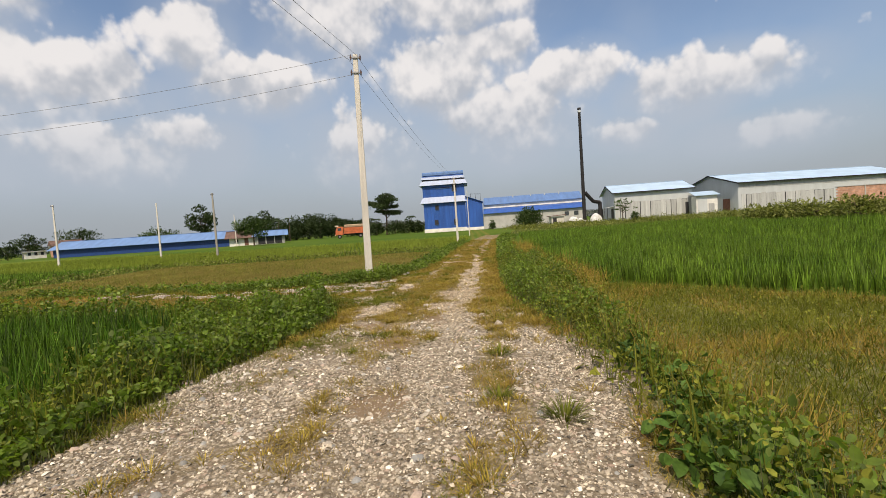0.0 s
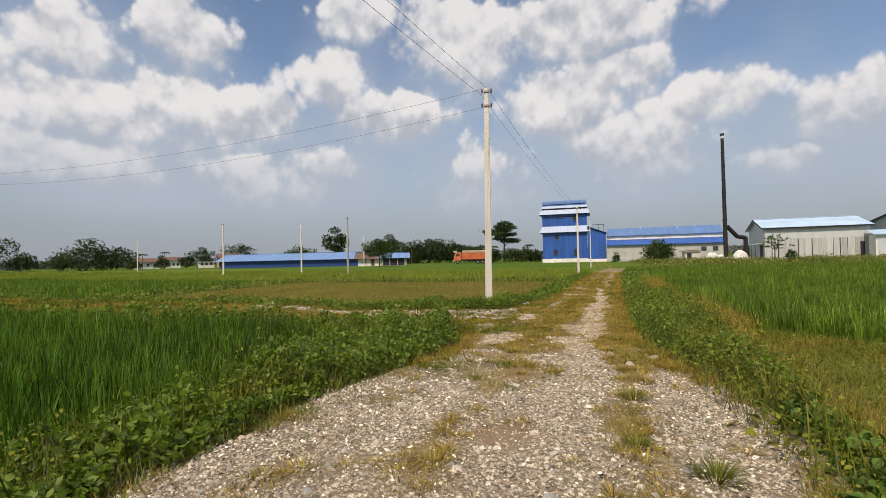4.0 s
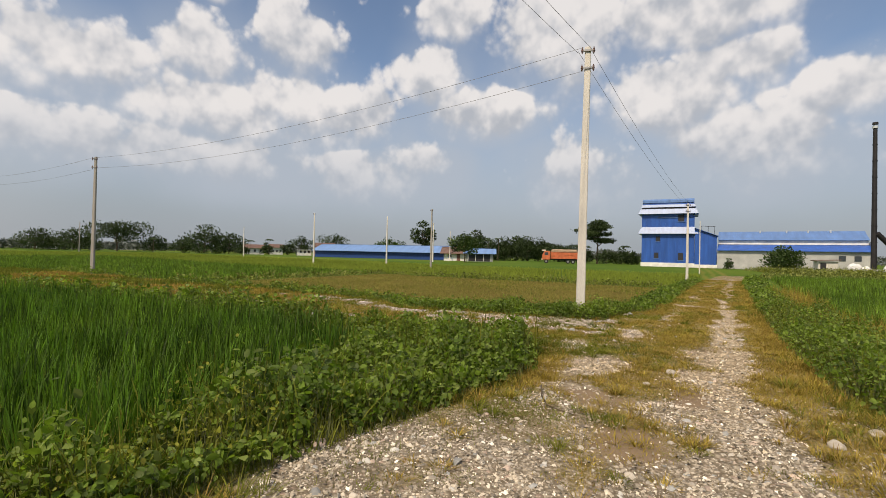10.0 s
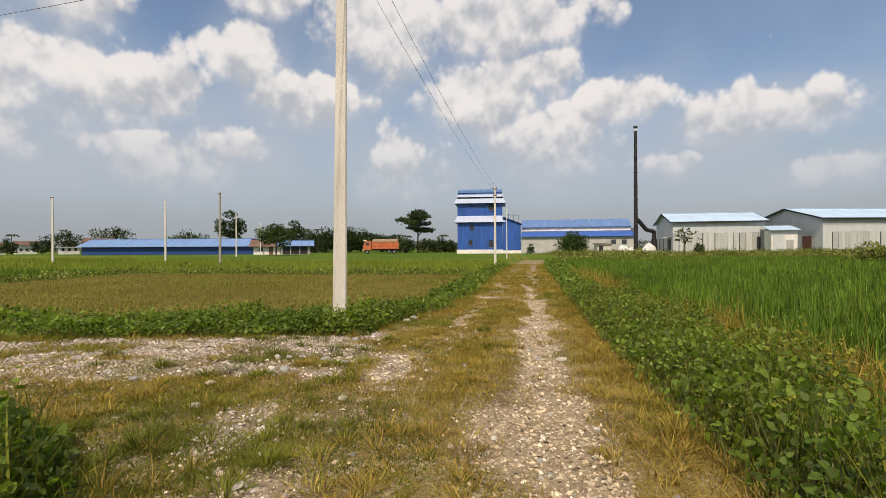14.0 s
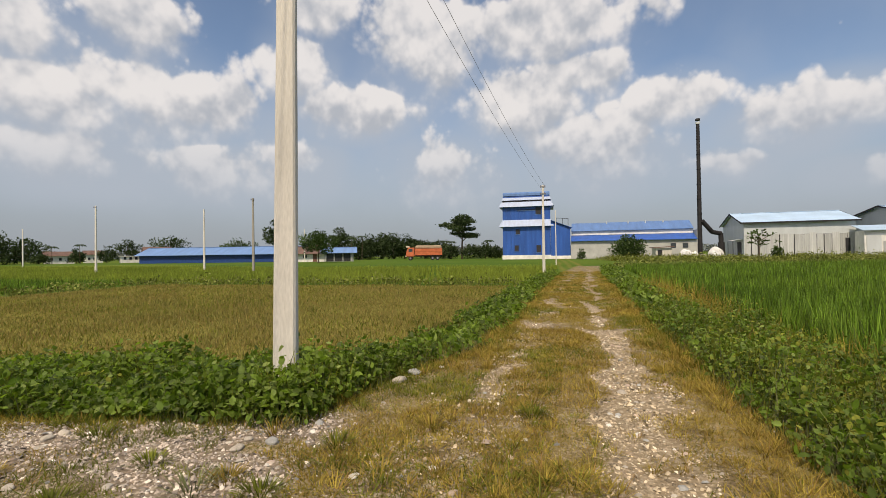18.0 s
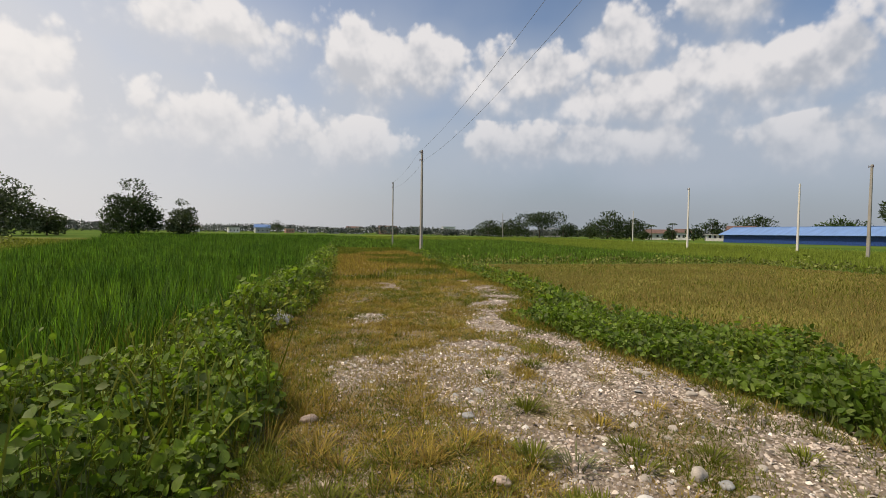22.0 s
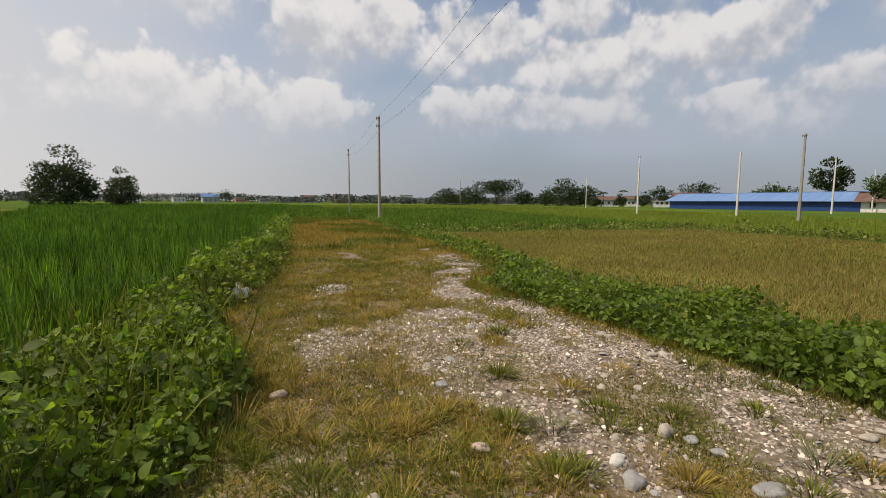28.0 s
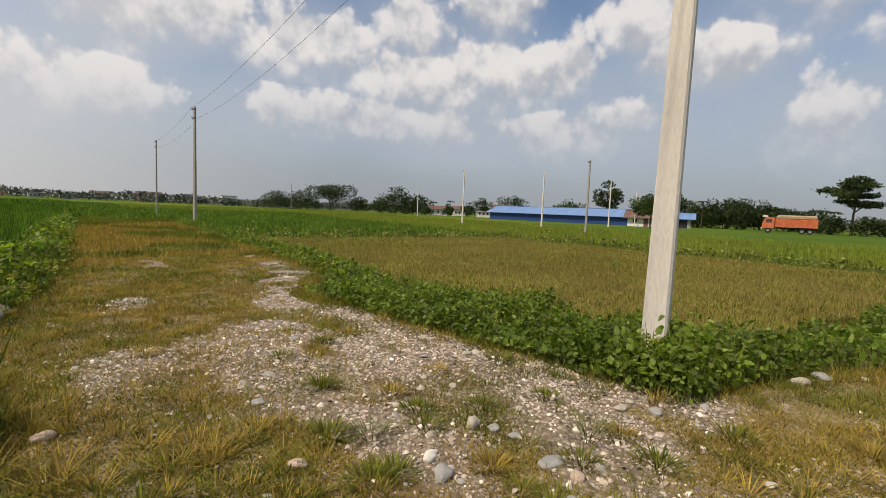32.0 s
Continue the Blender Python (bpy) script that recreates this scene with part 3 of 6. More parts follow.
def thing(name, label, category, m=None, group=""):
    ob = new(name)
    if m is not None:
        ob.matrix_world = m
    return tagged(ob, label, category, group)


# ---- ground ----
def ground_material():
    m = bpy.data.materials.new("gravel and field soil")
    m.use_nodes = True
    nt = m.node_tree
    p = nt.nodes["Principled BSDF"]
    p.inputs["Roughness"].default_value = .92
    p.inputs["Specular IOR Level"].default_value = .03
    pos = nt.nodes.new("ShaderNodeNewGeometry").outputs["Position"]

    def attr(n):
        a = nt.nodes.new("ShaderNodeAttribute")
        a.attribute_name = n
        return a.outputs["Fac"]

    def noise_(s, d=5, r=.55):
        n = nt.nodes.new("ShaderNodeTexNoise")
        n.inputs["Scale"].default_value, n.inputs["Detail"].default_value, n.inputs["Roughness"].default_value = s, d, r
        nt.links.new(pos, n.inputs["Vector"])
        return n.outputs["Fac"]

    def put(s, v):
        if hasattr(v, "is_linked"):
            nt.links.new(v, s)
        else:
            s.default_value = v

    def mixc(f, a, b, mode="MIX"):
        n = nt.nodes.new("ShaderNodeMix")
        n.data_type, n.blend_type = "RGBA", mode
        put(n.inputs[0], f), put(n.inputs[6], a), put(n.inputs[7], b)
        return n.outputs[2]

    def rng_(v, a, b, c=0.0, d=1.0):
        n = nt.nodes.new("ShaderNodeMapRange")
        for s, q in zip(n.inputs[:5], (v, a, b, c, d)):
            put(s, q)
        return n.outputs[0]

    def add(a, b, op="ADD"):
        n = nt.nodes.new("ShaderNodeMath")
        n.operation = op
        put(n.inputs[0], a), put(n.inputs[1], b)
        return n.outputs[0]

    vor = nt.nodes.new("ShaderNodeTexVoronoi")
    vor.inputs["Scale"].default_value = 21
    nt.links.new(pos, vor.inputs["Vector"])
    vor2 = nt.nodes.new("ShaderNodeTexVoronoi")
    vor2.inputs["Scale"].default_value = 52
    nt.links.new(pos, vor2.inputs["Vector"])
    sepc = nt.nodes.new("ShaderNodeSeparateColor")
    nt.links.new(vor.outputs["Color"], sepc.inputs[0])
    sepd = nt.nodes.new("ShaderNodeSeparateColor")
    nt.links.new(vor2.outputs["Color"], sepd.inputs[0])
    peb = mixc(sepc.outputs[0], (.13, .10, .07, 1), (.52, .45, .35, 1))
    peb = mixc(rng_(sepc.outputs[1], .8, .82), peb, (.40, .30, .24, 1))
    peb2 = mixc(sepd.outputs[0], (.15, .12, .085, 1), (.50, .435, .34, 1))
    peb = mixc(rng_(noise_(5), .42, .58), peb2, peb)
    peb = mixc(rng_(vor.outputs["Distance"], .28, .62, 0, .8), peb, (.13, .105, .075, 1))
    sand = mixc(noise_(11), (.25, .205, .145, 1), (.36, .305, .23, 1))
    peb = mixc(rng_(noise_(.9), .58, .78, 0, .35), peb, sand)
    peb = mixc(rng_(noise_(16, 5, .75), .54, .66, 0, .7), peb, (.13, .10, .065, 1))
    soil = mixc(rng_(noise_(3.5), .3, .7), (.115, .085, .052, 1), (.19, .145, .095, 1))
    straw = mixc(rng_(noise_(14), .3, .7), (.165, .122, .038, 1), (.27, .20, .062, 1))
    soil = mixc(rng_(noise_(1.6), .42, .68), soil, straw)
    soil = mixc(rng_(add(noise_(26, 6, .7), noise_(4), "MULTIPLY"), .225, .29, 0, .8), soil, peb2)
    soil = mixc(rng_(noise_(45, 4, .7), .5, .58, 0, .75), soil, (.06, .048, .018, 1))
    soil = mixc(rng_(noise_(70, 3, .7), .58, .66, 0, .8), soil, (.34, .28, .17, 1))
    crop = mixc(rng_(noise_(.035, 3), .35, .65), (.055, .105, .011, 1), (.085, .135, .016, 1))
    crop = mixc(rng_(noise_(1.3, 6), .25, .75, .0, .5), crop, (.05, .09, .02, 1))
    crop = mixc(rng_(noise_(.012, 2), .5, .62, 0, .55), crop, (.15, .18, .03, 1))
    fal = mixc(rng_(noise_(.5), .3, .7), (.21, .185, .045, 1), (.22, .20, .05, 1))
    stub = mixc(rng_(noise_(.3), .3, .7), (.17, .17, .04, 1), (.13, .16, .03, 1))
    col = mixc(attr("crop"), soil, crop)
    col = mixc(rng_(attr("grassy"), .1, .9, 0, .55), col, straw)
    col = mixc(attr("fallow"), col, fal)
    col = mixc(attr("stubble"), col, stub)
    peb = mixc(rng_(attr("earthy"), 0.0, 1.0, 0.0, .25), peb, mixc(noise_(7, 5, .7), (.14, .10, .075, 1), (.27, .205, .165, 1)))
    earth = mixc(noise_(30, 4, .7), (.17, .12, .078, 1), (.25, .185, .125, 1))
    peb = mixc(rng_(attr("sandy"), 0.0, 1.0, 0.0, .5), peb, mixc(noise_(18, 5, .75), (.13, .09, .05, 1), (.46, .36, .23, 1)))
    g = rng_(add(attr("stony"), add(noise_(9, 6, .7), .5, "SUBTRACT")), .22, .5)
    col = mixc(g, col, peb)
    col = mixc(rng_(add(attr("bare"), add(noise_(8, 5, .7), .5, "SUBTRACT")), .25, .5, 0, .95), col, earth)
    nt.links.new(col, p.inputs["Base Color"])
    b = nt.nodes.new("ShaderNodeBump")
    b.inputs["Strength"].default_value, b.inputs["Distance"].default_value = .55, .02
    put(b.inputs["Height"], add(noise_(55, 5, .65), add(add(add(vor.outputs["Distance"], 1.1, "MULTIPLY"), add(vor2.outputs["Distance"], .6, "MULTIPLY")), g, "MULTIPLY"), "SUBTRACT"))
    nt.links.new(b.outputs[0], p.inputs["Normal"])
    return m


def build_ground():
    def axis(lo, hi, step):
        mid = list(np.arange(lo, hi + step / 2, step))
        out, d = [], step
        v = hi
        while v < 3500:
            d *= 1.13
            v += d
            out.append(v)
        back, d, v = [], step, lo
        while v > -3500:
            d *= 1.13
            v -= d
            back.append(v)
        return np.array(back[::-1] + mid + out)

    xs, ys = axis(-9, 8, .2), axis(-18, 30, .2)
    X, Y = np.meshgrid(xs, ys)
    X, Y = X.ravel(), Y.ravel()
    Z = land(X, Y)
    nx, ny = len(xs), len(ys)
    i, j = np.meshgrid(np.arange(nx - 1), np.arange(ny - 1))
    a = (j * nx + i).ravel()
    F = np.stack([a, a + 1, a + nx + 1, a + nx], 1)
    me = np_mesh("ground", np.stack([X, Y, Z], 1), F, ground_material(), True)
    zn, off = zone(X, Y), smooth(.2, -.4, on_road(X, Y))
    for name, val in (("stony", gravel(X, Y)), ("crop", off * ((zn == 1) + .5 * (zn == 0))), ("fallow", off * (zn == 2)), ("stubble", off * (zn == 3)), ("bare", bare(X, Y)), ("sandy", smooth(-9, -6, Y) * smooth(.8, 2, X)), ("grassy", np.clip(grassy(X, Y), 0, 1)), ("earthy", smooth(2.4, .6, X) * smooth(-6.8, -5.2, Y))):
        me.attributes.new(name, "FLOAT", "POINT").data.foreach_set("value", val.astype(np.float32))
    ob = new("ground", me)
    tagged(ob, "gravel farm track and flat crop fields reaching the horizon", "ground", kind="structure")


build_ground()

# ---- pole line and cables ----
POLES = [
    # x, y, top, width, depth, yaw, dark
    (-.09, -.16, 7.6, .25, .15, 14, False), (2.38, 28.16, 6.1, .2, .13, 8, False), (-28.2, .6, 6.85, .23, .15, 20, True), (-50.3, 1.25, 7.1, .2, .14, 10, True),
    (-43.3, 34.3, 6.95, .24, .15, 0, False), (-35.65, 40.8, 6.9, .24, .15, 0, False), (-24.3, 33.7, 6.9, .24, .15, 0, True), (-44.0, 69.0, 8.0, .25, .16, 0, False),
    (-27.0, -43.2, 8.4, .28, .17, 0, True), (3.6, 54.0, 6.6, .14, .1, 0, False), (-4.1, -34.0, 7.6, .28, .17, 0, False),
    (-52.0, 92.0, 7.6, .24, .15, 0, False), (-90.0, 60.0, 7.0, .24, .15, 0, False), (-120.0, 40.0, 7.2, .24, .15, 0, True),
]


def utility_pole(x, y, top, w, d, yaw, dark, arms):
    m = M_DARKPOLE if dark else M_CONCRETE
    g = float(land(np.array(x), np.array(y)))
    ob = thing("utility_pole", "%s tapered concrete utility pole standing among field plants" % ("grey weathered" if dark else "pale"), "utility pole", pose(x, y, g, -.3 * (yaw == 14), .65 * (yaw == 14), yaw), "concrete poles")
    h = top - g
    bm = bmesh.new()
    k = .66
    rings = []
    for z, s in ((-.6, 1.03), (h * .5, (1 + k) / 2), (h - .02, k), (h, k * .93)):
        a, b, c = w * s / 2, d * s / 2, .022
        pts = [(-a + c, -b), (a - c, -b), (a, -b + c), (a, b - c), (a - c, b), (-a + c, b), (-a, b - c), (-a, -b + c)]
        rings.append([bm.verts.new((u, v, z)) for u, v in pts])
    for r, s in zip(rings, rings[1:]):
        for n in range(8):
            bm.faces.new((r[n], r[(n + 1) % 8], s[(n + 1) % 8], s[n]))
    bm.faces.new(rings[-1])
    bmesh.ops.recalc_face_normals(bm, faces=bm.faces)
    part("shaft", bm, m, ob)
    for dz in arms:
        z = h - dz
        wk = w * k / 2
        bm = bmesh.new()
        box(bm, -wk - .10, wk + .10, -d * k / 2 - .035, -d * k / 2 - .003, z - .03, z + .03, .004)
        br = part("bracket", bm, M_STEEL, ob, "steel strap bracket")
        for s in (-1, 1):
            b2 = bmesh.new()
            u = s * (wk + .075)
            v = -d * k / 2 - .02
            tube(b2, (u, v, z - .10), (u, v, z + .10), .014, .014, 6)
            for zz, r in ((-.045, .03), (0, .038), (.045, .03)):
                tube(b2, (u, v, z + zz - .017), (u, v, z + zz + .017), r, r * .8, 10)
            part("insulator", b2, M_INSUL, br, "brown porcelain insulator")
    return ob


for n, (x, y, top, w, d, yaw, dark) in enumerate(POLES):
    utility_pole(x, y, top, w, d, yaw, dark, (.12, .62) if n in (0, 1, 2, 3, 8, 10) else ((.15,) if n in (4, 6, 7) else ()))


def cable(a, b, sag, r=.0055):
    n, sides = 18, 5
    a, b = Vector(a), Vector(b)
    vs, fs = [], []
    side = (b - a).cross(Vector((0, 0, 1))).normalized()
    for i in range(n + 1):
        t = i / n
        c = a.lerp(b, t) - Vector((0, 0, 4 * sag * t * (1 - t)))
        for j in range(sides):
            q = 6.2832 * j / sides
            vs.append(c + side * (r * math.cos(q)) + Vector((0, 0, r * math.sin(q))))
    for i in range(n):
        for j in range(sides):
            k = (j + 1) % sides
            fs.append((i * sides + j, i * sides + k, (i + 1) * sides + k, (i + 1) * sides + j))
    ob = new("power_cable", np_mesh("power_cable", np.array(vs), np.array(fs), M_WIRE, True))
    return tagged(ob, "thin dark power cable sagging between two concrete poles", "cable", "overhead cables")


P = [(x, y, top) for x, y, top, *_ in POLES]


def span(i, j, sag, drop=.6, r=.0055):
    (x0, y0, t0), (x1, y1, t1) = P[i], P[j]
    nx, ny = -(y1 - y0), x1 - x0
    k = .19 / math.hypot(nx, ny)
    cable((x0 + nx * k, y0 + ny * k, t0 - .10), (x1 + nx * k, y1 + ny * k, t1 - .10), sag, r)
    cable((x0 - nx * k, y0 - ny * k, t0 - drop), (x1 - nx * k, y1 - ny * k, t1 - drop), sag * 1.1, r)


def stay_wire(i, dx, dy, drop):
    """A guy wire from near a pole's top to an anchor in the field."""
    x, y, top = P[i]
    ob = cable((x + dx * .03, y + dy * .03, top - drop), (x + dx, y + dy, float(land(np.array(x + dx), np.array(y + dy))) - .05), .0, .012)
    ob.name = "stay_wire"
    tagged(ob, "taut steel stay wire anchoring a concrete pole", "wire", "stay wires")


span(0, 1, .35, .14), span(0, 2, .55), span(2, 3, .35), span(0, 10, .45, .14), span(10, 8, .5)
stay_wire(8, -1.8, 1.4, .7)


# ---- rice mill, sheds and far buildings ----
def sheet_rows(ob, name, u0, u1, n, z0, z1, y, mat, rng, jit=.22, gap=.004):
    """A wall of upright metal sheets in the plane y, each one a part."""
    w = (u1 - u0) / n
    for i in range(n):
        bm = bmesh.new()
        wide = rng.uniform(.05, .16) if rng.random() < .35 else gap
        a, b = u0 + i * w + gap, u0 + (i + 1) * w - wide
        k = 4
        top = z1 + rng.uniform(-jit, jit * .3)
        off = rng.uniform(0, .03)
        f, r = [], []
        for q in range(2 * k + 1):
            u = a + (b - a) * q / (2 * k)
            v = y - off - (.025 if q % 2 else 0)
            f.append((bm.verts.new((u, v, z0)), bm.verts.new((u, v, top))))
        for (p0, p1), (q0, q1) in zip(f, f[1:]):
            bm.faces.new((p0, q0, q1, p1))
        part(name, bm, mat, ob)


def gable_roof(ob, L, W, eave, ridge, mat, over=.45, thick=.06):
    """Two sloped sheets over x 0..L, y 0..W."""
    for s in (0, 1):
        y0, y1 = (0 - over, W / 2) if not s else (W + over, W / 2)
        drop = (ridge - eave) / (W / 2) * over
        pts = [(-over, y0, eave - drop), (L + over, y0, eave - drop), (L + over, y1, ridge), (-over, y1, ridge)]
        part("roof_sheet", prism(pts, (0, 0, thick)), mat, ob)
    bm = bmesh.new()
    box(bm, -over, L + over, W / 2 - .25, W / 2 + .25, ridge + thick * .6, ridge + thick * 1.6, .02)
    part("ridge_cap", bm, mat, ob)


def fascias(ob, L, W, eave, ridge, over=.45):
    """Dark edge boards round a gable roof."""
    drop = (ridge - eave) / (W / 2) * over
    part("fascia", boxed(-over, L + over, -over - .06, -over - .003, eave - drop - .16, eave - drop + .05), M_BLACK, ob, "dark eave board")
    for x in (-over - .05, L + over):
        for y0 in (-over, W + over):
            pts = [(x, y0, eave - drop - .15), (x, W / 2, ridge - .15), (x, W / 2, ridge + .07), (x, y0, eave - drop + .07)]
            part("fascia", prism(pts, (.05, 0, 0)), M_BLACK, ob)


def gable_walls(ob, L, W, eave, ridge, mat, t=.12):
    part("front_wall", boxed(0, L, 0, t, 0, eave - .02), mat, ob)
    part("back_wall", boxed(0, L, W - t, W, 0, eave - .02), mat, ob)
    for x in (0, L - t):
        pts = [(x, t, 0), (x, W - t, 0), (x, W - t, eave - .02), (x, W / 2, ridge - .02), (x, t, eave - .02)]
        part("gable_wall", prism(pts, (t, 0, 0)), mat, ob)


rng = np.random.default_rng(11)


def zinc_shed(x0, y0, x1, y1, W, eave, ridge, label):
    L = math.hypot(x1 - x0, y1 - y0)
    ob = thing("warehouse_shed", label, "warehouse", pose(x0, y0, 0, 0, 0, math.degrees(math.atan2(y1 - y0, x1 - x0))), "zinc warehouses")
    gable_walls(ob, L, W, eave, ridge, M_GALV)
    gable_roof(ob, L, W, eave, ridge, M_SKYBLUE)
    fascias(ob, L, W, eave, ridge)
    return ob, L


# nearer shed beside the chimney
s1, L1 = zinc_shed(30.8, 71.7, 44.2, 70.4, 11.6, 5.5, 7.1, "pale zinc warehouse with a sky-blue gable roof")
part("wall_gap_board", boxed(.1, L1 - .1, -.012, -.004, .2, 3.55), M_DARK, s1, "dark gap behind the lower sheets")
sheet_rows(s1, "wall_sheet", .1, L1 - .1, 15, .2, 3.7, -.02, M_GALV_OLD, rng)
part("door", boxed(-.06, -.01, 1.2, 3.2, .1, 2.6), M_DARK, s1, "dark open doorway")
part("canopy", prism([(-1.3, .6, 2.75), (-.1, .6, 3.0), (-.1, 4.0, 3.0), (-1.3, 4.0, 2.75)], (0, 0, .05)), M_GALV_OLD, s1, "tin canopy over the door")
for u in (.9, 3.7):
    part("canopy_post", tube(bmesh.new(), (-1.2, u, 0), (-1.2, u, 2.78), .04, .04, 6), M_BLACK, s1)
part("side_door", boxed(12.2, 12.75, -.1, -.06, .3, 2.9), M_DARK, s1, "narrow dark doorway")

# longer shed
s2, L2 = zinc_shed(50.0, 66.5, 82.4, 71.5, 14.0, 5.6, 7.4, "long zinc warehouse with a sky-blue roof and a brick panel")
part("wall_gap_board", boxed(.6, 18.0, -.012, -.004, .2, 3.45), M_DARK, s2, "dark gap behind the lower sheets")
sheet_rows(s2, "wall_sheet", .6, 18.0, 19, .2, 3.6, -.02, M_GALV_OLD, rng)
part("eave_band", boxed(.1, L2 - .1, -.03, -.004, 4.55, 5.2), M_GALV_OLD, s2, "stained upper band of sheets")
part("door", boxed(-.06, -.01, 2.0, 3.7, .1, 2.9), M_RUST, s2, "brown steel door")
for row in range(12):
    for c in range(24):
        u = 18.4 + c * .6 + (.3 if row % 2 else 0)
        bm = boxed(u + .01, min(u + .59, L2 - .1), -.06, -.004, .3 + row * .28 + .012, .3 + (row + 1) * .28 - .008)
        part("brick", bm, M_BRICK, s2)
part("ledge", boxed(18.3, L2, -.16, -.062, 3.68, 3.78), M_GREYWALL, s2, "grey concrete ledge above the bricks")
for u in (24.0, 29.5):
    part("ledge", boxed(u - .12, u + .12, -.14, -.062, .2, 3.67), M_GREYWALL, s2)

# porch block between the sheds
ob = thing("porch_block", "small white sheet-clad porch with a pale sloping roof", "outbuilding", pose(43.0, 66.6, 0, 0, 0, -12))
part("wall", boxed(0, 3.3, 0, 3.2, 0, 3.7), M_WHITEWALL, ob)
part("roof", prism([(-.3, -.5, 3.72), (3.6, -.5, 3.72), (3.6, 3.5, 4.5), (-.3, 3.5, 4.5)], (0, 0, .06)), M_SKYBLUE, ob)
part("door", boxed(1.9, 2.8, -.05, -.004, .1, 2.3), M_GALV_OLD, ob, "grey sheet door")
part("wall_sheet", boxed(.2, 1.7, -.05, -.004, .2, 3.2), M_GALV, ob)

# blue mill tower with its lean-to
def mill_tower():
    ob = thing("mill_tower", "tall blue sheet-clad mill tower with pale stepped roof bands", "mill tower", pose(-7.3, 100.0, 0))
    W, D = 10.5, 9.0
    def band(z0, z1, out0, out1, name, mat, lab=""):
        bm = bmesh.new()
        lo = [bm.verts.new(p) for p in ((-out0, -out0, z0), (W + out0, -out0, z0), (W + out0, D + out0, z0), (-out0, D + out0, z0))]
        hi = [bm.verts.new(p) for p in ((-out1, -out1, z1), (W + out1, -out1, z1), (W + out1, D + out1, z1), (-out1, D + out1, z1))]
        for i in range(4):
            bm.faces.new((lo[i], lo[(i + 1) % 4], hi[(i + 1) % 4], hi[i]))
        bm.faces.new(lo[::-1])
        bm.faces.new(hi)
        return part(name, bm, mat, ob, lab)
    part("plinth", boxed(-.15, W + .15, -.15, D, -.2, .9, .03), M_WHITEWALL, ob, "whitewashed plinth")
    for i in range(11):
        u = W * i / 11
        part("wall_sheet", boxed(u + .01, u + W / 11 - .01, 0, .10 + .03 * (i % 2), .9, 7.7), M_BLUE, ob)
        part("wall_sheet", boxed(u + .01, u + W / 11 - .01, 0, .10 + .03 * (i % 2), 8.3, 11.9), M_BLUE, ob)
    part("core", boxed(.05, W - .05, .16, D, .9, 12.0), M_BLUE, ob)
    band(7.3, 8.8, .75, .03, "lower_skirt_roof", M_BLUE_ROOF, "pale blue sloping skirt roof")
    band(11.7, 12.8, .75, .25, "upper_skirt_roof", M_BLUE_ROOF, "pale blue sloping skirt roof")
    band(12.8, 13.2, -.02, -.05, "clerestory", M_DARK, "dark louvre gap")
    band(13.2, 13.8, .18, -.05, "monitor_band", M_BLUE_ROOF)
    band(13.8, 14.2, -.10, -.15, "clerestory", M_BLUE)
    bm = bmesh.new()
    prof = [(0.0, 14.2), (.05, 14.7), (.5, 15.05), (D / 2, 15.3), (D - .5, 15.05), (D, 14.7), (D, 14.2)]
    a = [bm.verts.new((.1, v, z)) for v, z in prof]
    b = [bm.verts.new((W - .1, v, z)) for v, z in prof]
    for i in range(len(a) - 1):
        bm.faces.new((a[i], b[i], b[i + 1], a[i + 1]))
    bm.faces.new(a[::-1])
    bm.faces.new(b)
    bmesh.ops.recalc_face_normals(bm, faces=bm.faces)
    part("monitor_roof", bm, M_BLUE_ROOF, ob, "curved pale blue monitor roof")
    for u, z, w, h in ((2.9, 5.6, .9, 1.1), (2.6, 1.9, .9, 1.2), (7.4, 1.5, 1.0, 1.6), (7.3, 10.0, 1.2, 1.5), (3.2, 10.9, 4.0, .18)):
        wn = part("window", boxed(u, u + w, -.07, -.012, z, z + h), M_DARK, ob, "dark window opening")
        part("window_frame", boxed(u - .1, u + w + .1, -.12, -.075, z - .12, z - .02), M_BLUE_ROOF, wn)
    return ob


mill_tower()
ob = thing("mill_annex", "blue sheet-clad lean-to beside the mill tower", "mill annex", pose(3.25, 99.4, 0))
part("front_wall", prism([(0, 0, .7), (4.1, 0, .7), (4.1, 0, 6.7), (0, 0, 8.4)], (0, .12, 0)), M_BLUE, ob)
part("core", prism([(0, .13, .7), (4.1, .13, .7), (4.1, .13, 6.7), (0, .13, 8.4)], (0, 8.0, 0)), M_BLUE, ob)
part("plinth", boxed(-.05, 4.2, -.08, 8, -.2, .7), M_WHITEWALL, ob, "whitewashed plinth")
part("roof", prism([(-.02, -.4, 8.45), (4.4, -.4, 6.72), (4.4, 8.3, 6.72), (-.02, 8.3, 8.45)], (0, 0, .08)), M_BLUE, ob)
for i in range(3):
    part("handrail_post", tube(bmesh.new(), (1.3 + i * 1.2, .4, 7.2), (1.3 + i * 1.2, .4, 9.0 - i * .1), .05, .05, 6), M_DARK, ob)
part("handrail", tube(bmesh.new(), (1.2, .4, 8.95), (3.8, .4, 8.8), .05, .05, 6), M_DARK, ob, "dark steel handrail")

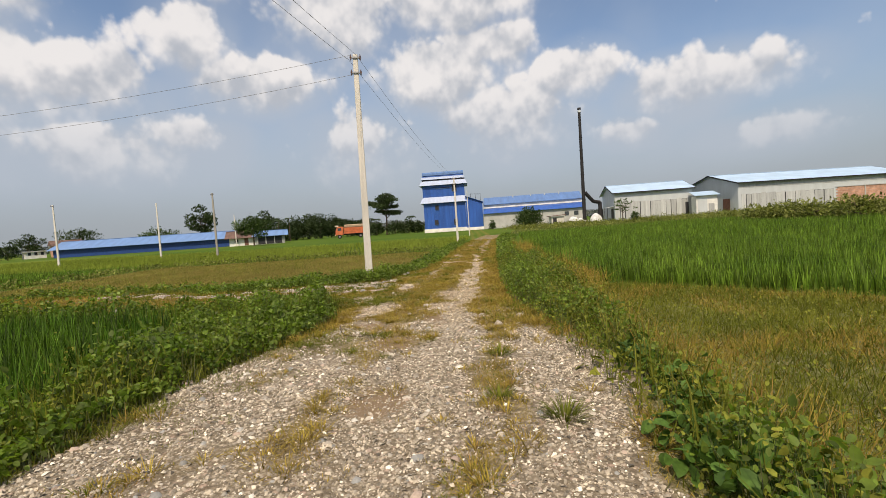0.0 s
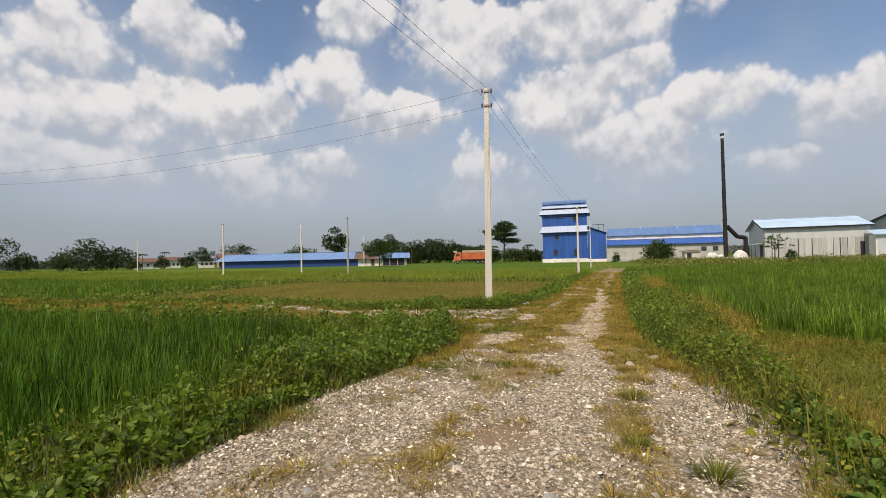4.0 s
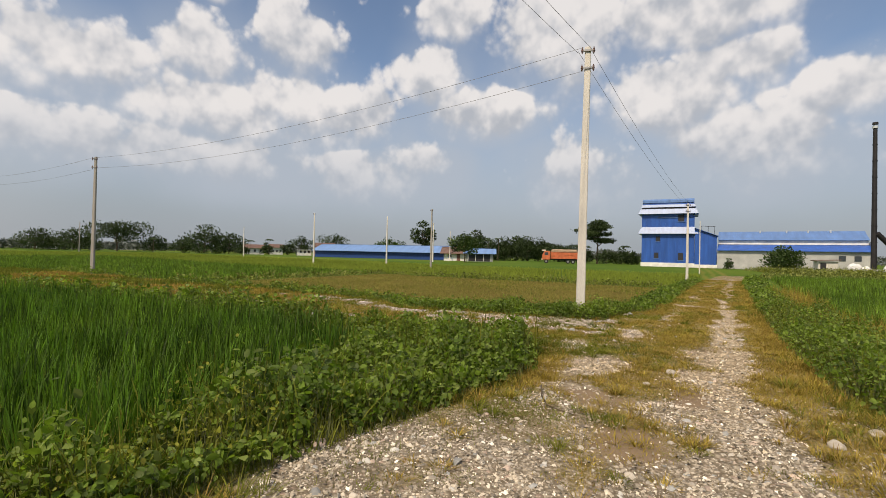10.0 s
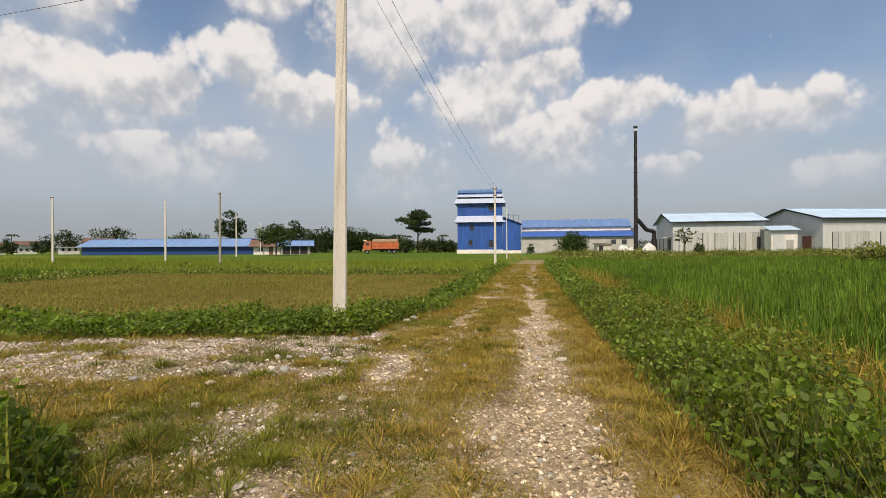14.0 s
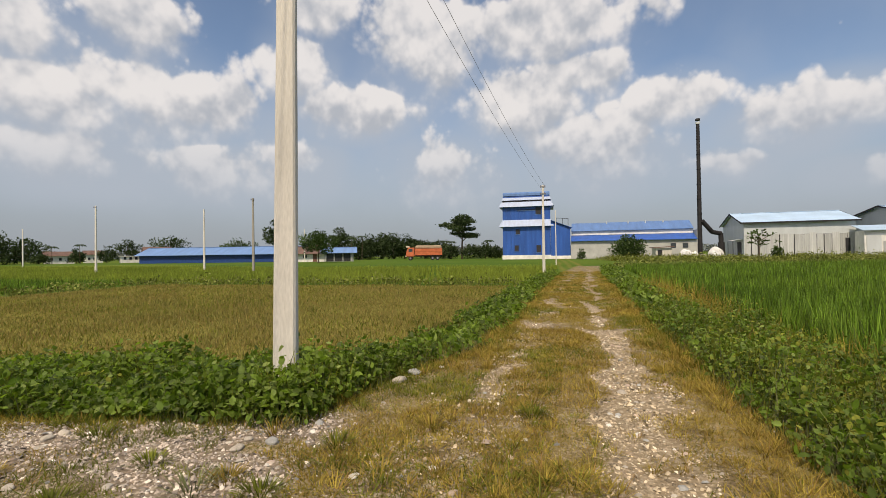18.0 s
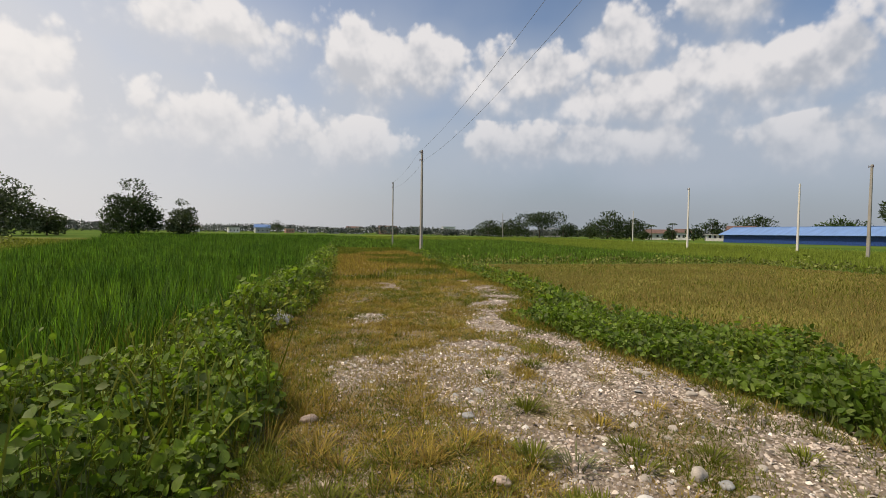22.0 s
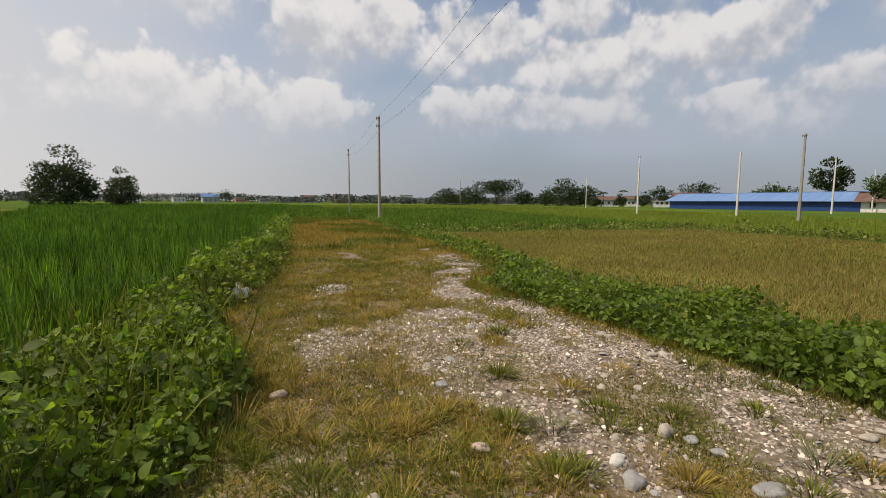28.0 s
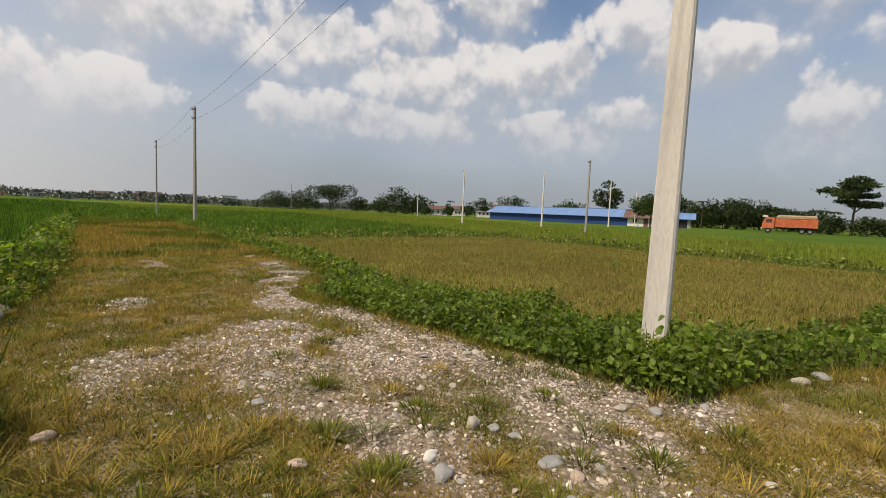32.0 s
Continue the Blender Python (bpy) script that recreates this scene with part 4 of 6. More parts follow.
# long two-tier blue hall
ob = thing("mill_hall", "long low mill hall with two-tier blue roofs and grey walls", "mill hall", pose(7.4, 98.2, 0, 0, 0, -4.5))
HL = 24.2
part("front_wall", boxed(0, HL, 0, .2, -.2, 3.8), M_GREYWALL, ob)
part("side_wall", boxed(HL, HL + .2, 0, 11, -.2, 5.6), M_GREYWALL, ob)
part("back_wall", boxed(0, HL, 11, 11.2, -.2, 5.9), M_GREYWALL, ob)
for i in range(12):
    u = HL * i / 12
    part("lower_roof_sheet", prism([(u, -.5, 3.7 + .02 * (i % 2)), (u + HL / 12, -.5, 3.7 + .02 * (i % 2)), (u + HL / 12, 3.2, 5.0), (u, 3.2, 5.0)], (0, 0, .07)), M_BLUE, ob)
    part("upper_roof_sheet", prism([(u, 2.7, 5.95 + .02 * (i % 2)), (u + HL / 12, 2.7, 5.95 + .02 * (i % 2)), (u + HL / 12, 7.2, 7.9), (u, 7.2, 7.9)], (0, 0, .07)), M_BLUE_ROOF, ob)
part("back_roof", prism([(0, 7.2, 7.88), (HL, 7.2, 7.88), (HL, 11.6, 5.8), (0, 11.6, 5.8)], (0, 0, .07)), M_BLUE_ROOF, ob)
part("clerestory", boxed(.1, HL - .1, 3.1, 3.2, 5.1, 6.1), M_WHITEWALL, ob, "white strip of clerestory sheets")
part("upper_core", boxed(.1, HL - .1, 3.3, 10.8, 4.5, 5.7), M_GREYWALL, ob)
for u in (7.5, 12, 15.5, 19):
    part("roof_vent", tube(bmesh.new(), (u, 6.4, 7.5), (u, 6.4, 8.15), .12, .18, 8), M_GALV, ob)
for u in (19.4, 21.6):
    part("window", boxed(u, u + 1.0, -.05, -.004, 2.0, 3.0), M_GLASS, ob)

# chimney
ob = thing("mill_chimney", "tall slim soot-black steel chimney with a cap and flue duct", "chimney", pose(26.8, 78.2, 0))
for seg in range(9):
    part("stack_section", tube(bmesh.new(), (0, 0, seg * 2.45), (0, 0, seg * 2.45 + 2.44), .37 - .013 * seg, .36 - .013 * seg, 14), M_BLACK, ob)
for seg in range(1, 9):
    part("flange", tube(bmesh.new(), (0, 0, seg * 2.45 - .07), (0, 0, seg * 2.45 + .05), .415 - .013 * seg, .415 - .013 * seg, 14), M_BLACK, ob)
part("stack_mouth", tube(bmesh.new(), (0, 0, 22.06), (0, 0, 22.4), .34, .34, 14), M_GALV, ob, "pale metal mouth ring")
part("rain_cap", tube(bmesh.new(), (0, 0, 22.65), (0, 0, 22.95), .36, .34, 14), M_BLACK, ob, "small flat rain cap")
for q in range(3):
    part("cap_strut", tube(bmesh.new(), (.3 * math.cos(2.1 * q), .3 * math.sin(2.1 * q), 22.3), (.3 * math.cos(2.1 * q), .3 * math.sin(2.1 * q), 22.7), .025, .025, 5), M_BLACK, ob)
bm = bmesh.new()
for a, b in (((.3, -.2, 6.2), (2.0, .6, 4.4)), ((2.0, .6, 4.4), (3.4, 1.0, 4.15)), ((3.4, 1.0, 4.2), (3.45, 1.05, 2.6))):
    tube(bm, a, b, .36, .36, 12)
part("flue_duct", bm, M_BLACK, ob, "bent black flue duct")
part("boiler", tube(bmesh.new(), (3.5, 1.2, 0), (3.5, 1.2, 2.7), .6, .5, 12), M_BLACK, ob)
part("base", boxed(-.7, .7, -.7, .7, -.2, .8, .05), M_GREYWALL, ob, "concrete base block")

ob = thing("pump_house", "small concrete hut with a flat dark roof", "hut", pose(21.3, 84.0, 0, 0, 0, 6))
part("wall", boxed(0, 2.7, 0, 2.2, -.2, 1.9, .02), M_CONCRETE, ob)
part("roof", prism([(-.35, -.4, 1.95), (3.0, -.4, 2.1), (3.0, 2.5, 2.1), (-.35, 2.5, 1.95)], (0, 0, .14)), M_TIN_BROWN, ob)
part("door", boxed(.3, 1.1, -.05, -.004, 0, 1.6), M_DARK, ob, "dark doorway")


def husk_heap(x, y, r, h, seed):
    g = np.random.default_rng(seed)
    bm = bmesh.new()
    bmesh.ops.create_icosphere(bm, subdivisions=3, radius=1)
    for v in bm.verts:
        q = 1 + .22 * float(wob(v.co.x * 2 + seed, v.co.y * 2, .7, seed)) - .1
        v.co = Vector((v.co.x * r * q, v.co.y * r * q, max(-.1, v.co.z * h * q)))
    ob = new("ash_heap", bpy.data.meshes.new("ash_heap"))
    bm.to_mesh(ob.data)
    bm.free()
    ob.data.materials.append(M_SACK)
    ob.location = (x, y, .0)
    tagged(ob, "heap covered with pale plastic sheeting beside the chimney", "heap", "covered heaps")


husk_heap(24.4, 77.6, 1.1, 1.7, 1), husk_heap(28.7, 76.8, 1.2, 2.0, 2), husk_heap(25.6, 76.9, .8, 1.2, 3)


# far long blue shed and white sheds
def low_shed(name, x0, y0, x1, y1, W, eave, ridge, wall, roof, label):
    L = math.hypot(x1 - x0, y1 - y0)
    ob = thing(name, label, "shed", pose(x0, y0, 0, 0, 0, math.degrees(math.atan2(y1 - y0, x1 - x0))))
    gable_walls(ob, L, W, eave, ridge, wall)
    gable_roof(ob, L, W, eave, ridge, roof, .9)
    return ob


low_shed("poultry_shed", -101.0, 95.0, -57.0, 100.0, 9.0, 2.3, 4.0, M_NAVY, M_FADED, "long low dark blue shed with a faded blue tin roof")
ob = low_shed("store_shed", -47.6, 93.0, -41.6, 95.6, 5.0, 2.3, 3.3, M_GREYWALL, M_FADED, "small open-fronted grey store shed with a faded blue roof")
part("opening", boxed(.5, 5.9, -.06, -.004, .1, 1.9), M_DARK, ob, "dark open front")
for u in (.3, 2.2, 4.2, 6.1):
    part("post", boxed(u - .09, u + .09, -.3, -.1, 0, 2.2), M_GREYWALL, ob)
ob = low_shed("white_house", -54.0, 92.5, -48.4, 94.4, 5.0, 2.3, 3.6, M_WHITEWALL, M_TIN_BROWN, "low whitewashed house between two blue-roofed sheds")
part("window", boxed(1.2, 2.0, -.06, -.004, .9, 1.7), M_DARK, ob)
part("door", boxed(3.4, 4.3, -.06, -.004, .05, 1.9), M_RUST, ob)


def village_house(x, y, w, d, h, yaw, wall, roof, label, storeys=1):
    ob = thing("village_house", label, "house", pose(x, y, 0, 0, 0, yaw), "far village houses")
    part("wall", boxed(-w / 2, w / 2, -d / 2, d / 2, -.3, h), wall, ob)
    if roof is M_WHITEWALL or roof is M_GREYWALL:
        part("roof", boxed(-w / 2 - .4, w / 2 + .4, -d / 2 - .4, d / 2 + .4, h, h + .25), roof, ob)
    else:
        part("roof", prism([(-w / 2 - .5, -d / 2 - .6, h - .1), (-w / 2 - .5, d / 2 + .6, h - .1), (-w / 2 - .5, 0, h + d * .28)], (w + 1, 0, 0)), roof, ob)
    for s in range(storeys):
        for u in (-.3, 0, .3):
            part("window", boxed(u * w - .35, u * w + .35, -d / 2 - .06, -d / 2 - .004, 1.0 + s * 3, 1.9 + s * 3), M_DARK, ob)
    return ob


def at_bearing(deg, dist, x=2.3, y=-5.0):
    return x + dist * math.sin(radians(deg)), y + dist * math.cos(radians(deg))


for b, dist, w, d, h, wall, roof, lab, st in (
    (-52.4, 190, 7, 5, 2.5, M_WHITEWALL, M_TIN_BROWN, "low white house with a brown tiled roof", 1), (-49.8, 205, 5, 5, 3.0, M_WHITEWALL, M_TIN_BROWN, "grey house with a rusted tin roof", 1),
    (-46.8, 180, 5, 4, 2.0, M_WHITEWALL, M_GREYWALL, "small white flat-roofed hut", 1), (-64.0, 320, 10, 8, 6, M_WHITEWALL, M_GREYWALL, "pale two-storey house among far trees", 2),
    (-76.5, 340, 9, 8, 6, M_WHITEWALL, M_GREYWALL, "white two-storey house among far trees", 2), (-84, 330, 12, 8, 4, M_BRICK, M_TIN_BROWN, "brick house far across the fields", 1),
    (-93, 360, 6, 5, 2.8, M_GREYWALL, M_GREYWALL, "small grey shed far across the fields", 1), (-98.5, 330, 9, 7, 3.6, M_GREYWALL, M_BLUE_ROOF, "grey house with a blue roof far across the fields", 1),
    (-101.5, 340, 7, 6, 3.2, M_WHITEWALL, M_GREYWALL, "low white house far across the fields", 1), (-44.4, 175, 7, 5, 3.6, M_BRICK, M_TIN_BROWN, "brick house behind the long blue shed", 1),
    (-105.5, 350, 7, 6, 3, M_WHITEWALL, M_TIN_BROWN, "small white house far across the fields", 1), (-95.5, 345, 6, 5, 3.2, M_BRICK, M_GREYWALL, "small brick house far across the fields", 1),
    (-80.5, 350, 7, 6, 5.8, M_GREYWALL, M_GREYWALL, "grey two-storey house among far trees", 2), (-90.5, 350, 8, 6, 3.2, M_GREYWALL, M_GREYWALL, "low grey house far across the fields", 1), (-88, 380, 12, 9, 3.4, M_WHITEWALL, M_TIN_BROWN, "low white house far across the fields", 1), (-70.5, 330, 12, 8, 3.4, M_WHITEWALL, M_TIN_BROWN, "low house with a rusted roof among far trees", 1)):
    x, y = at_bearing(b, dist)
    village_house(x, y, w, d, h, -b + 8, wall, roof, lab, st)

# brick kiln stack
x, y = at_bearing(-137.8, 330)
ob = thing("kiln_chimney", "slender tapering grey kiln chimney on the skyline", "chimney", pose(x, y, 0))
for k in range(6):
    part("stack_ring", tube(bmesh.new(), (0, 0, k * 3.7), (0, 0, (k + 1) * 3.7 - .05), 2.4 - .28 * k, 2.15 - .28 * k, 12), M_DARKPOLE, ob)


def parked_truck():
    x, y = at_bearing(-14.9, 112, 2.2, -4.9)
    ob = thing("parked_truck", "orange cargo truck loaded under a brown tarpaulin", "truck", pose(x, y, .15, 0, 0, 14))
    part("chassis", boxed(-4.0, 4.3, -.9, .9, .75, 1.05, .03), M_BLACK, ob)
    part("cargo_floor", boxed(-2.2, 4.3, -1.2, 1.2, 1.05, 1.2), M_TRUCK, ob)
    for yy in (-1.2, 1.12):
        for k in range(4):
            part("side_board", boxed(-2.2, 4.3, yy, yy + .08, 1.2 + k * .36, 1.53 + k * .36, .01), M_TRUCK, ob)
        for u in np.linspace(-2.1, 4.2, 8):
            part("stake", boxed(u - .05, u + .05, yy - .05, yy + .13, 1.1, 2.75), M_TRUCK, ob)
    part("tail_board", boxed(4.22, 4.3, -1.12, 1.12, 1.2, 2.6), M_TRUCK, ob)
    part("head_board", boxed(-2.2, -2.1, -1.12, 1.12, 1.2, 2.8), M_TRUCK, ob)
    bm = bmesh.new()
    box(bm, -2.1, 4.2, -1.1, 1.1, 2.4, 3.3, .25)
    for v in bm.verts:
        v.co.z += .18 * float(wob(v.co.x, v.co.y, 1.1, 5))
    part("load_cover", bm, M_TARP, ob, "brown tarpaulin over the load")
    cab = part("cab", prism([(-4.3, -1.1, .8), (-2.35, -1.1, .8), (-2.35, -1.1, 2.9), (-3.8, -1.1, 2.9), (-4.25, -1.1, 1.9)], (0, 2.2, 0)), M_TRUCK, ob)
    part("side_window", boxed(-3.7, -2.8, -1.14, -1.105, 1.9, 2.6), M_GLASS, cab)
    part("windscreen", prism([(-4.28, -.95, 1.95), (-3.86, -.95, 2.8), (-3.86, .95, 2.8), (-4.28, .95, 1.95)], (-.03, 0, .01)), M_GLASS, cab)
    part("visor", boxed(-4.35, -3.5, -1.05, 1.05, 2.92, 3.25, .05), M_TRUCK_TRIM, cab, "pale roof visor")
    part("bumper", boxed(-4.5, -4.3, -1.1, 1.1, .6, .95, .03), M_TRUCK_TRIM, cab)
    for u in (-3.3, 2.0, 3.2):
        for v in (-1.0, .78):
            t = part("wheel", tube(bmesh.new(), (u, v, .36), (u, v + .24, .36), .5, .5, 18), M_TYRE, ob)
            part("rim", tube(bmesh.new(), (u, v - .01, .36), (u, v + .25, .36), .25, .25, 12), M_STEEL, t)


parked_truck()


# ---- trees ----
def leaf_cloud(g, clumps, n, size, flat=1.0):
    """Leaf cards on and in a set of clumps (x, y, z, rx, ry, rz)."""
    c = np.array(clumps, float)
    wt = c[:, 3] * c[:, 4] * c[:, 5]
    pick = g.choice(len(c), n, p=wt / wt.sum())
    d = g.normal(size=(n, 3))
    d /= np.linalg.norm(d, axis=1)[:, None]
    rad = g.uniform(.35, 1.0, n) ** .5 * (1 + .22 * g.normal(size=n) * (g.random(n) < .35))
    p = c[pick, :3] + d * rad[:, None] * c[pick, 3:6]
    mid = c[:, :2].mean(0)
    out = np.arctan2(p[:, 1] - mid[1], p[:, 0] - mid[0]) - 1.5708 + g.normal(0, .8, n)
    turn = turns_of(out, g.normal(.45, .55, n), g.normal(0, .6, n))
    s = size * g.uniform(.5, 1.35, n)
    return spread(CARD_V, CARD_F, p, turn, np.stack([s * .55, s * 1.6, s], 1))


def tree(x, y, h, w, label, seed, mat=None, style="round", n=2200, base=None, name="tree", leaf=.45):
    g = np.random.default_rng(seed)
    ob = thing(name, label, "tree", pose(x, y, 0))
    crown0 = {"round": .28, "umbrella": .42, "bush": .06, "tall": .3}[style] * h if base is None else base
    top = h * .8
    bm = bmesh.new()
    pts = [Vector((0, 0, -.3))]
    for k in range(1, 5):
        q = k / 4
        pts.append(Vector((g.normal(0, .03) * h * q, g.normal(0, .03) * h * q, top * q)))
    r = max(.10, h * .028)
    for k in range(4):
        tube(bm, pts[k], pts[k + 1], r * (1 - .22 * k), r * (1 - .22 * (k + 1)), 8, False)
    part("trunk", bm, M_BARK, ob, smooth_=True)
    clumps = []
    nl = 7 if style != "tall" else 9
    for k in range(nl):
        q = (k + .5) / nl
        zb = crown0 + (top - crown0) * q * .8
        ang = k * 2.4 + g.uniform(-.4, .4)
        reach = w / 2 * {"round": math.sin(math.pi * (.18 + .72 * q)), "umbrella": .45 + .6 * q, "bush": 1 - .55 * q, "tall": .5 + .5 * math.sin(3.1 * q)}[style] * g.uniform(.65, .95)
        end = Vector((reach * math.cos(ang), reach * math.sin(ang), min(h * .93, zb + reach * (.35 if style != "umbrella" else .5))))
        t = bmesh.new()
        mid = Vector((end.x * .5, end.y * .5, zb + (end.z - zb) * .35))
        tube(t, (pts[3].x * .3, pts[3].y * .3, zb * .92), mid, r * .5, r * .34, 6, False)
        tube(t, mid, end, r * .34, r * .12, 6, False)
        part("limb", t, M_BARK, ob, smooth_=True)
        s = w * g.uniform(.15, .24)
        clumps.append((end.x, end.y, end.z, s, s, s * (.24 if style == "umbrella" else .75)))
        clumps.append((mid.x, mid.y, mid.z + s * .3, s * .8, s * .8, s * (.2 if style == "umbrella" else .55)))
    s = w * .22
    clumps.append((pts[4].x, pts[4].y, h - s * .55, s, s, s * .6))
    if style == "bush":
        clumps.append((0, 0, h * .36, w * .38, w * .38, h * .36))
        for k in range(16):
            a, q = g.uniform(0, 6.283), g.uniform(.07, .66)
            s = w * g.uniform(.12, .2)
            rr = w * .5 * (1 - (q - .32) ** 2 * 2) - s * .6
            clumps.append((rr * math.cos(a), rr * math.sin(a), h * q, s, s, s * .8))
    v, f = leaf_cloud(g, clumps, n, leaf)
    v[:, 2] = np.maximum(v[:, 2], .05)
    crown = new("crown", np_mesh("crown", v, f, mat or M_LEAF))
    crown.parent = ob
    return ob


def placed_tree(b, dist, top_deg, width_deg, label, seed, **k):
    x, y = at_bearing(b, dist)
    tree(x, y, 1.4 + dist * math.tan(radians(top_deg)), 2 * dist * math.tan(radians(width_deg / 2)), label, seed, **k)


placed_tree(-127.2, 190, 2.8, 4.0, "dark flat-topped tree at the far edge of the rice", 1, mat=M_LEAF_DARK, style="round", n=5200, leaf=.5, base=2.6)
placed_tree(-120.9, 105, 4.6, 7.0, "wide open-branched grey-green tree at the rice edge", 2, mat=M_LEAF_GREY, style="bush", n=9000, leaf=.36)
placed_tree(-117.6, 108, 1.9, 3.2, "low spreading shrub under the grey-green tree", 3, mat=M_LEAF_GREY, style="bush", n=1400)
placed_tree(-110.9, 100, 5.1, 5.4, "dense dark rounded tree standing in the fields", 4, mat=M_LEAF_DARK, style="bush", n=8000, leaf=.32)
placed_tree(-106.4, 102, 3.2, 3.0, "small grey-green tree beside a darker one", 5, mat=M_LEAF_GREY, style="bush", n=3600, leaf=.32)
placed_tree(-97.0, 300, 1.3, 2.0, "small round tree far across the fields", 6, mat=M_LEAF_DARK, style="bush", n=900)
placed_tree(-65.4, 215, 2.7, 5.0, "broad spreading tree above a far hedge", 7, mat=M_LEAF_DARK, n=3200, leaf=.6)
placed_tree(-68.8, 225, 1.9, 4.5, "rounded dark tree in a far grove", 8, mat=M_LEAF_DARK, style="bush", n=2600, leaf=.6)
placed_tree(-71.6, 230, 1.7, 3.6, "rounded dark tree in a far grove", 9, mat=M_LEAF_DARK, style="bush", n=1800, leaf=.6)
placed_tree(-62.2, 220, 1.5, 3.0, "low dark tree in a far grove", 10, mat=M_LEAF_DARK, style="bush", n=1400, leaf=.6)
placed_tree(-57.6, 190, 2.9, 4.4, "tall dark clump of garden trees beside a house", 11, mat=M_LEAF_DARK, style="bush", n=3000, leaf=.55)
placed_tree(-55.0, 195, 2.0, 4.2, "rounded garden tree beside a house", 12, mat=M_LEAF_DARK, style="bush", n=2400, leaf=.55)
placed_tree(-59.6, 200, 1.5, 2.5, "low garden tree beside a house", 13, mat=M_LEAF_DARK, style="bush", n=1300, leaf=.55)
placed_tree(-51.1, 182, 1.0, 1.5, "small garden tree in front of a white house", 24, mat=M_LEAF_DARK, style="bush", n=700, leaf=.5)
placed_tree(-48.7, 180, 1.3, 1.8, "small garden tree in front of a grey house", 25, mat=M_LEAF_DARK, style="bush", n=800, leaf=.5)
placed_tree(-53.8, 180, .8, 1.5, "low garden shrub beside a white house", 26, mat=M_LEAF_DARK, style="bush", n=600, leaf=.5)
placed_tree(-47.0, 195, 1.9, 2.4, "round dark tree behind a hut", 14, mat=M_LEAF_DARK, n=1300)
placed_tree(-43.2, 185, 2.3, 3.6, "spreading tree behind the long blue shed", 15, mat=M_LEAF_DARK, n=1800)
placed_tree(-36.6, 160, 1.9, 5.0, "broad tree behind the long blue shed", 16, mat=M_LEAF, style="bush", n=2600, leaf=.5)
placed_tree(-32.2, 150, 4.3, 3.2, "tall narrow tree behind the long blue shed", 17, mat=M_LEAF_DARK, style="tall", n=2600, leaf=.5)
placed_tree(-27.6, 92, 3.0, 4.6, "leafy spreading tree in front of a white house", 18, mat=M_LEAF, n=3200, leaf=.32, base=1.8)
placed_tree(-25.3, 155, 3.3, 3.4, "leafy tree behind the white store shed", 19, mat=M_LEAF_DARK, n=2200, leaf=.5)
for k, (b, e, wd) in enumerate(((-23.0, 2.2, 2.2), (-21.6, 2.5, 2.2), (-20.2, 2.6, 2.4), (-18.8, 2.7, 2.2), (-17.4, 2.6, 2.2), (-16.4, 1.9, 2.0), (-15.0, 1.7, 2.4), (-13.0, 1.7, 2.4))):
    placed_tree(b, 150 + 3 * (k % 3), e, wd * 1.6, "feathery dark tree in a dense grove", 30 + k, mat=M_LEAF_DARK, style=("bush", "bush", "round")[k % 3], n=3000, leaf=.45, base=1.2)
placed_tree(-10.3, 128, 4.75, 5.4, "umbrella-crowned tree with layered dark foliage", 50, mat=M_LEAF_DARK, style="umbrella", n=5200, leaf=.42, base=5.0)
for k, (b, e, wd) in enumerate(((-11.8, 1.3, 2.2), (-9.2, 1.2, 2.4), (-7.4, 1.5, 2.2), (-6.2, .9, 1.6))):
    placed_tree(b, 126, e, wd, "low dark shrub under the umbrella tree", 60 + k, mat=M_LEAF_DARK, style="bush", n=900, leaf=.45)
placed_tree(9.1, 84, 1.9, 4.2, "bushy dark green tree in front of the mill hall", 70, mat=M_LEAF, style="bush", n=2600, leaf=.32)
placed_tree(21.7, 72, 2.1, 2.4, "thin young tree with a sparse crown by the shed", 71, mat=M_LEAF, style="umbrella", n=170, leaf=.3, name="sapling")
placed_tree(23.2, 72, .9, 1.0, "small leafy shrub against the shed wall", 72, mat=M_LEAF, style="bush", n=420, leaf=.22)
for k, (bb, dd, ee, ww) in enumerate(((39, 50, -.2, 5), (42, 48, .3, 5), (45, 46, .0, 6), (49, 44, .5, 6), (54, 43, .2, 6))):
    placed_tree(bb, dd, ee, ww, "low rounded scrub bush at the end of the rice field", 110 + k, mat=M_SCRUB, style="bush", n=1500, leaf=.2, name="scrub_bush")
placed_tree(4.0, 95, .4, 1.0, "small round shrub by the mill wall", 73, mat=M_LEAF, style="bush", n=420, leaf=.25)


def palm(b, dist, top_deg, seed):
    g = np.random.default_rng(seed)
    x, y = at_bearing(b, dist)
    h = 1.4 + dist * math.tan(radians(top_deg))
    ob = thing("palm_tree", "slim areca palm with a small tuft of fronds", "palm tree", pose(x, y, 0), "far palms")
    part("trunk", tube(bmesh.new(), (0, 0, -.2), (g.normal(0, .2), 0, h - 1.0), .12, .08, 7), M_BARK, ob)
    for k in range(9):
        a = k * .7 + g.uniform(-.2, .2)
        bm = bmesh.new()
        last = None
        for q in range(6):
            t = q / 5
            r, z = 1.7 * t, h - 1.0 + 1.1 * t - 1.5 * t * t
            wd = .32 * math.sin(math.pi * (.1 + .85 * t))
            l = [bm.verts.new((r * math.cos(a) - s * wd * math.sin(a), r * math.sin(a) + s * wd * math.cos(a), z - (.15 if s else 0))) for s in (-1, 0, 1)]
            if last:
                bm.faces.new((last[0], last[1], l[1], l[0]))
                bm.faces.new((last[1], last[2], l[2], l[1]))
            last = l
        part("frond", bm, M_LEAF_DARK, ob)


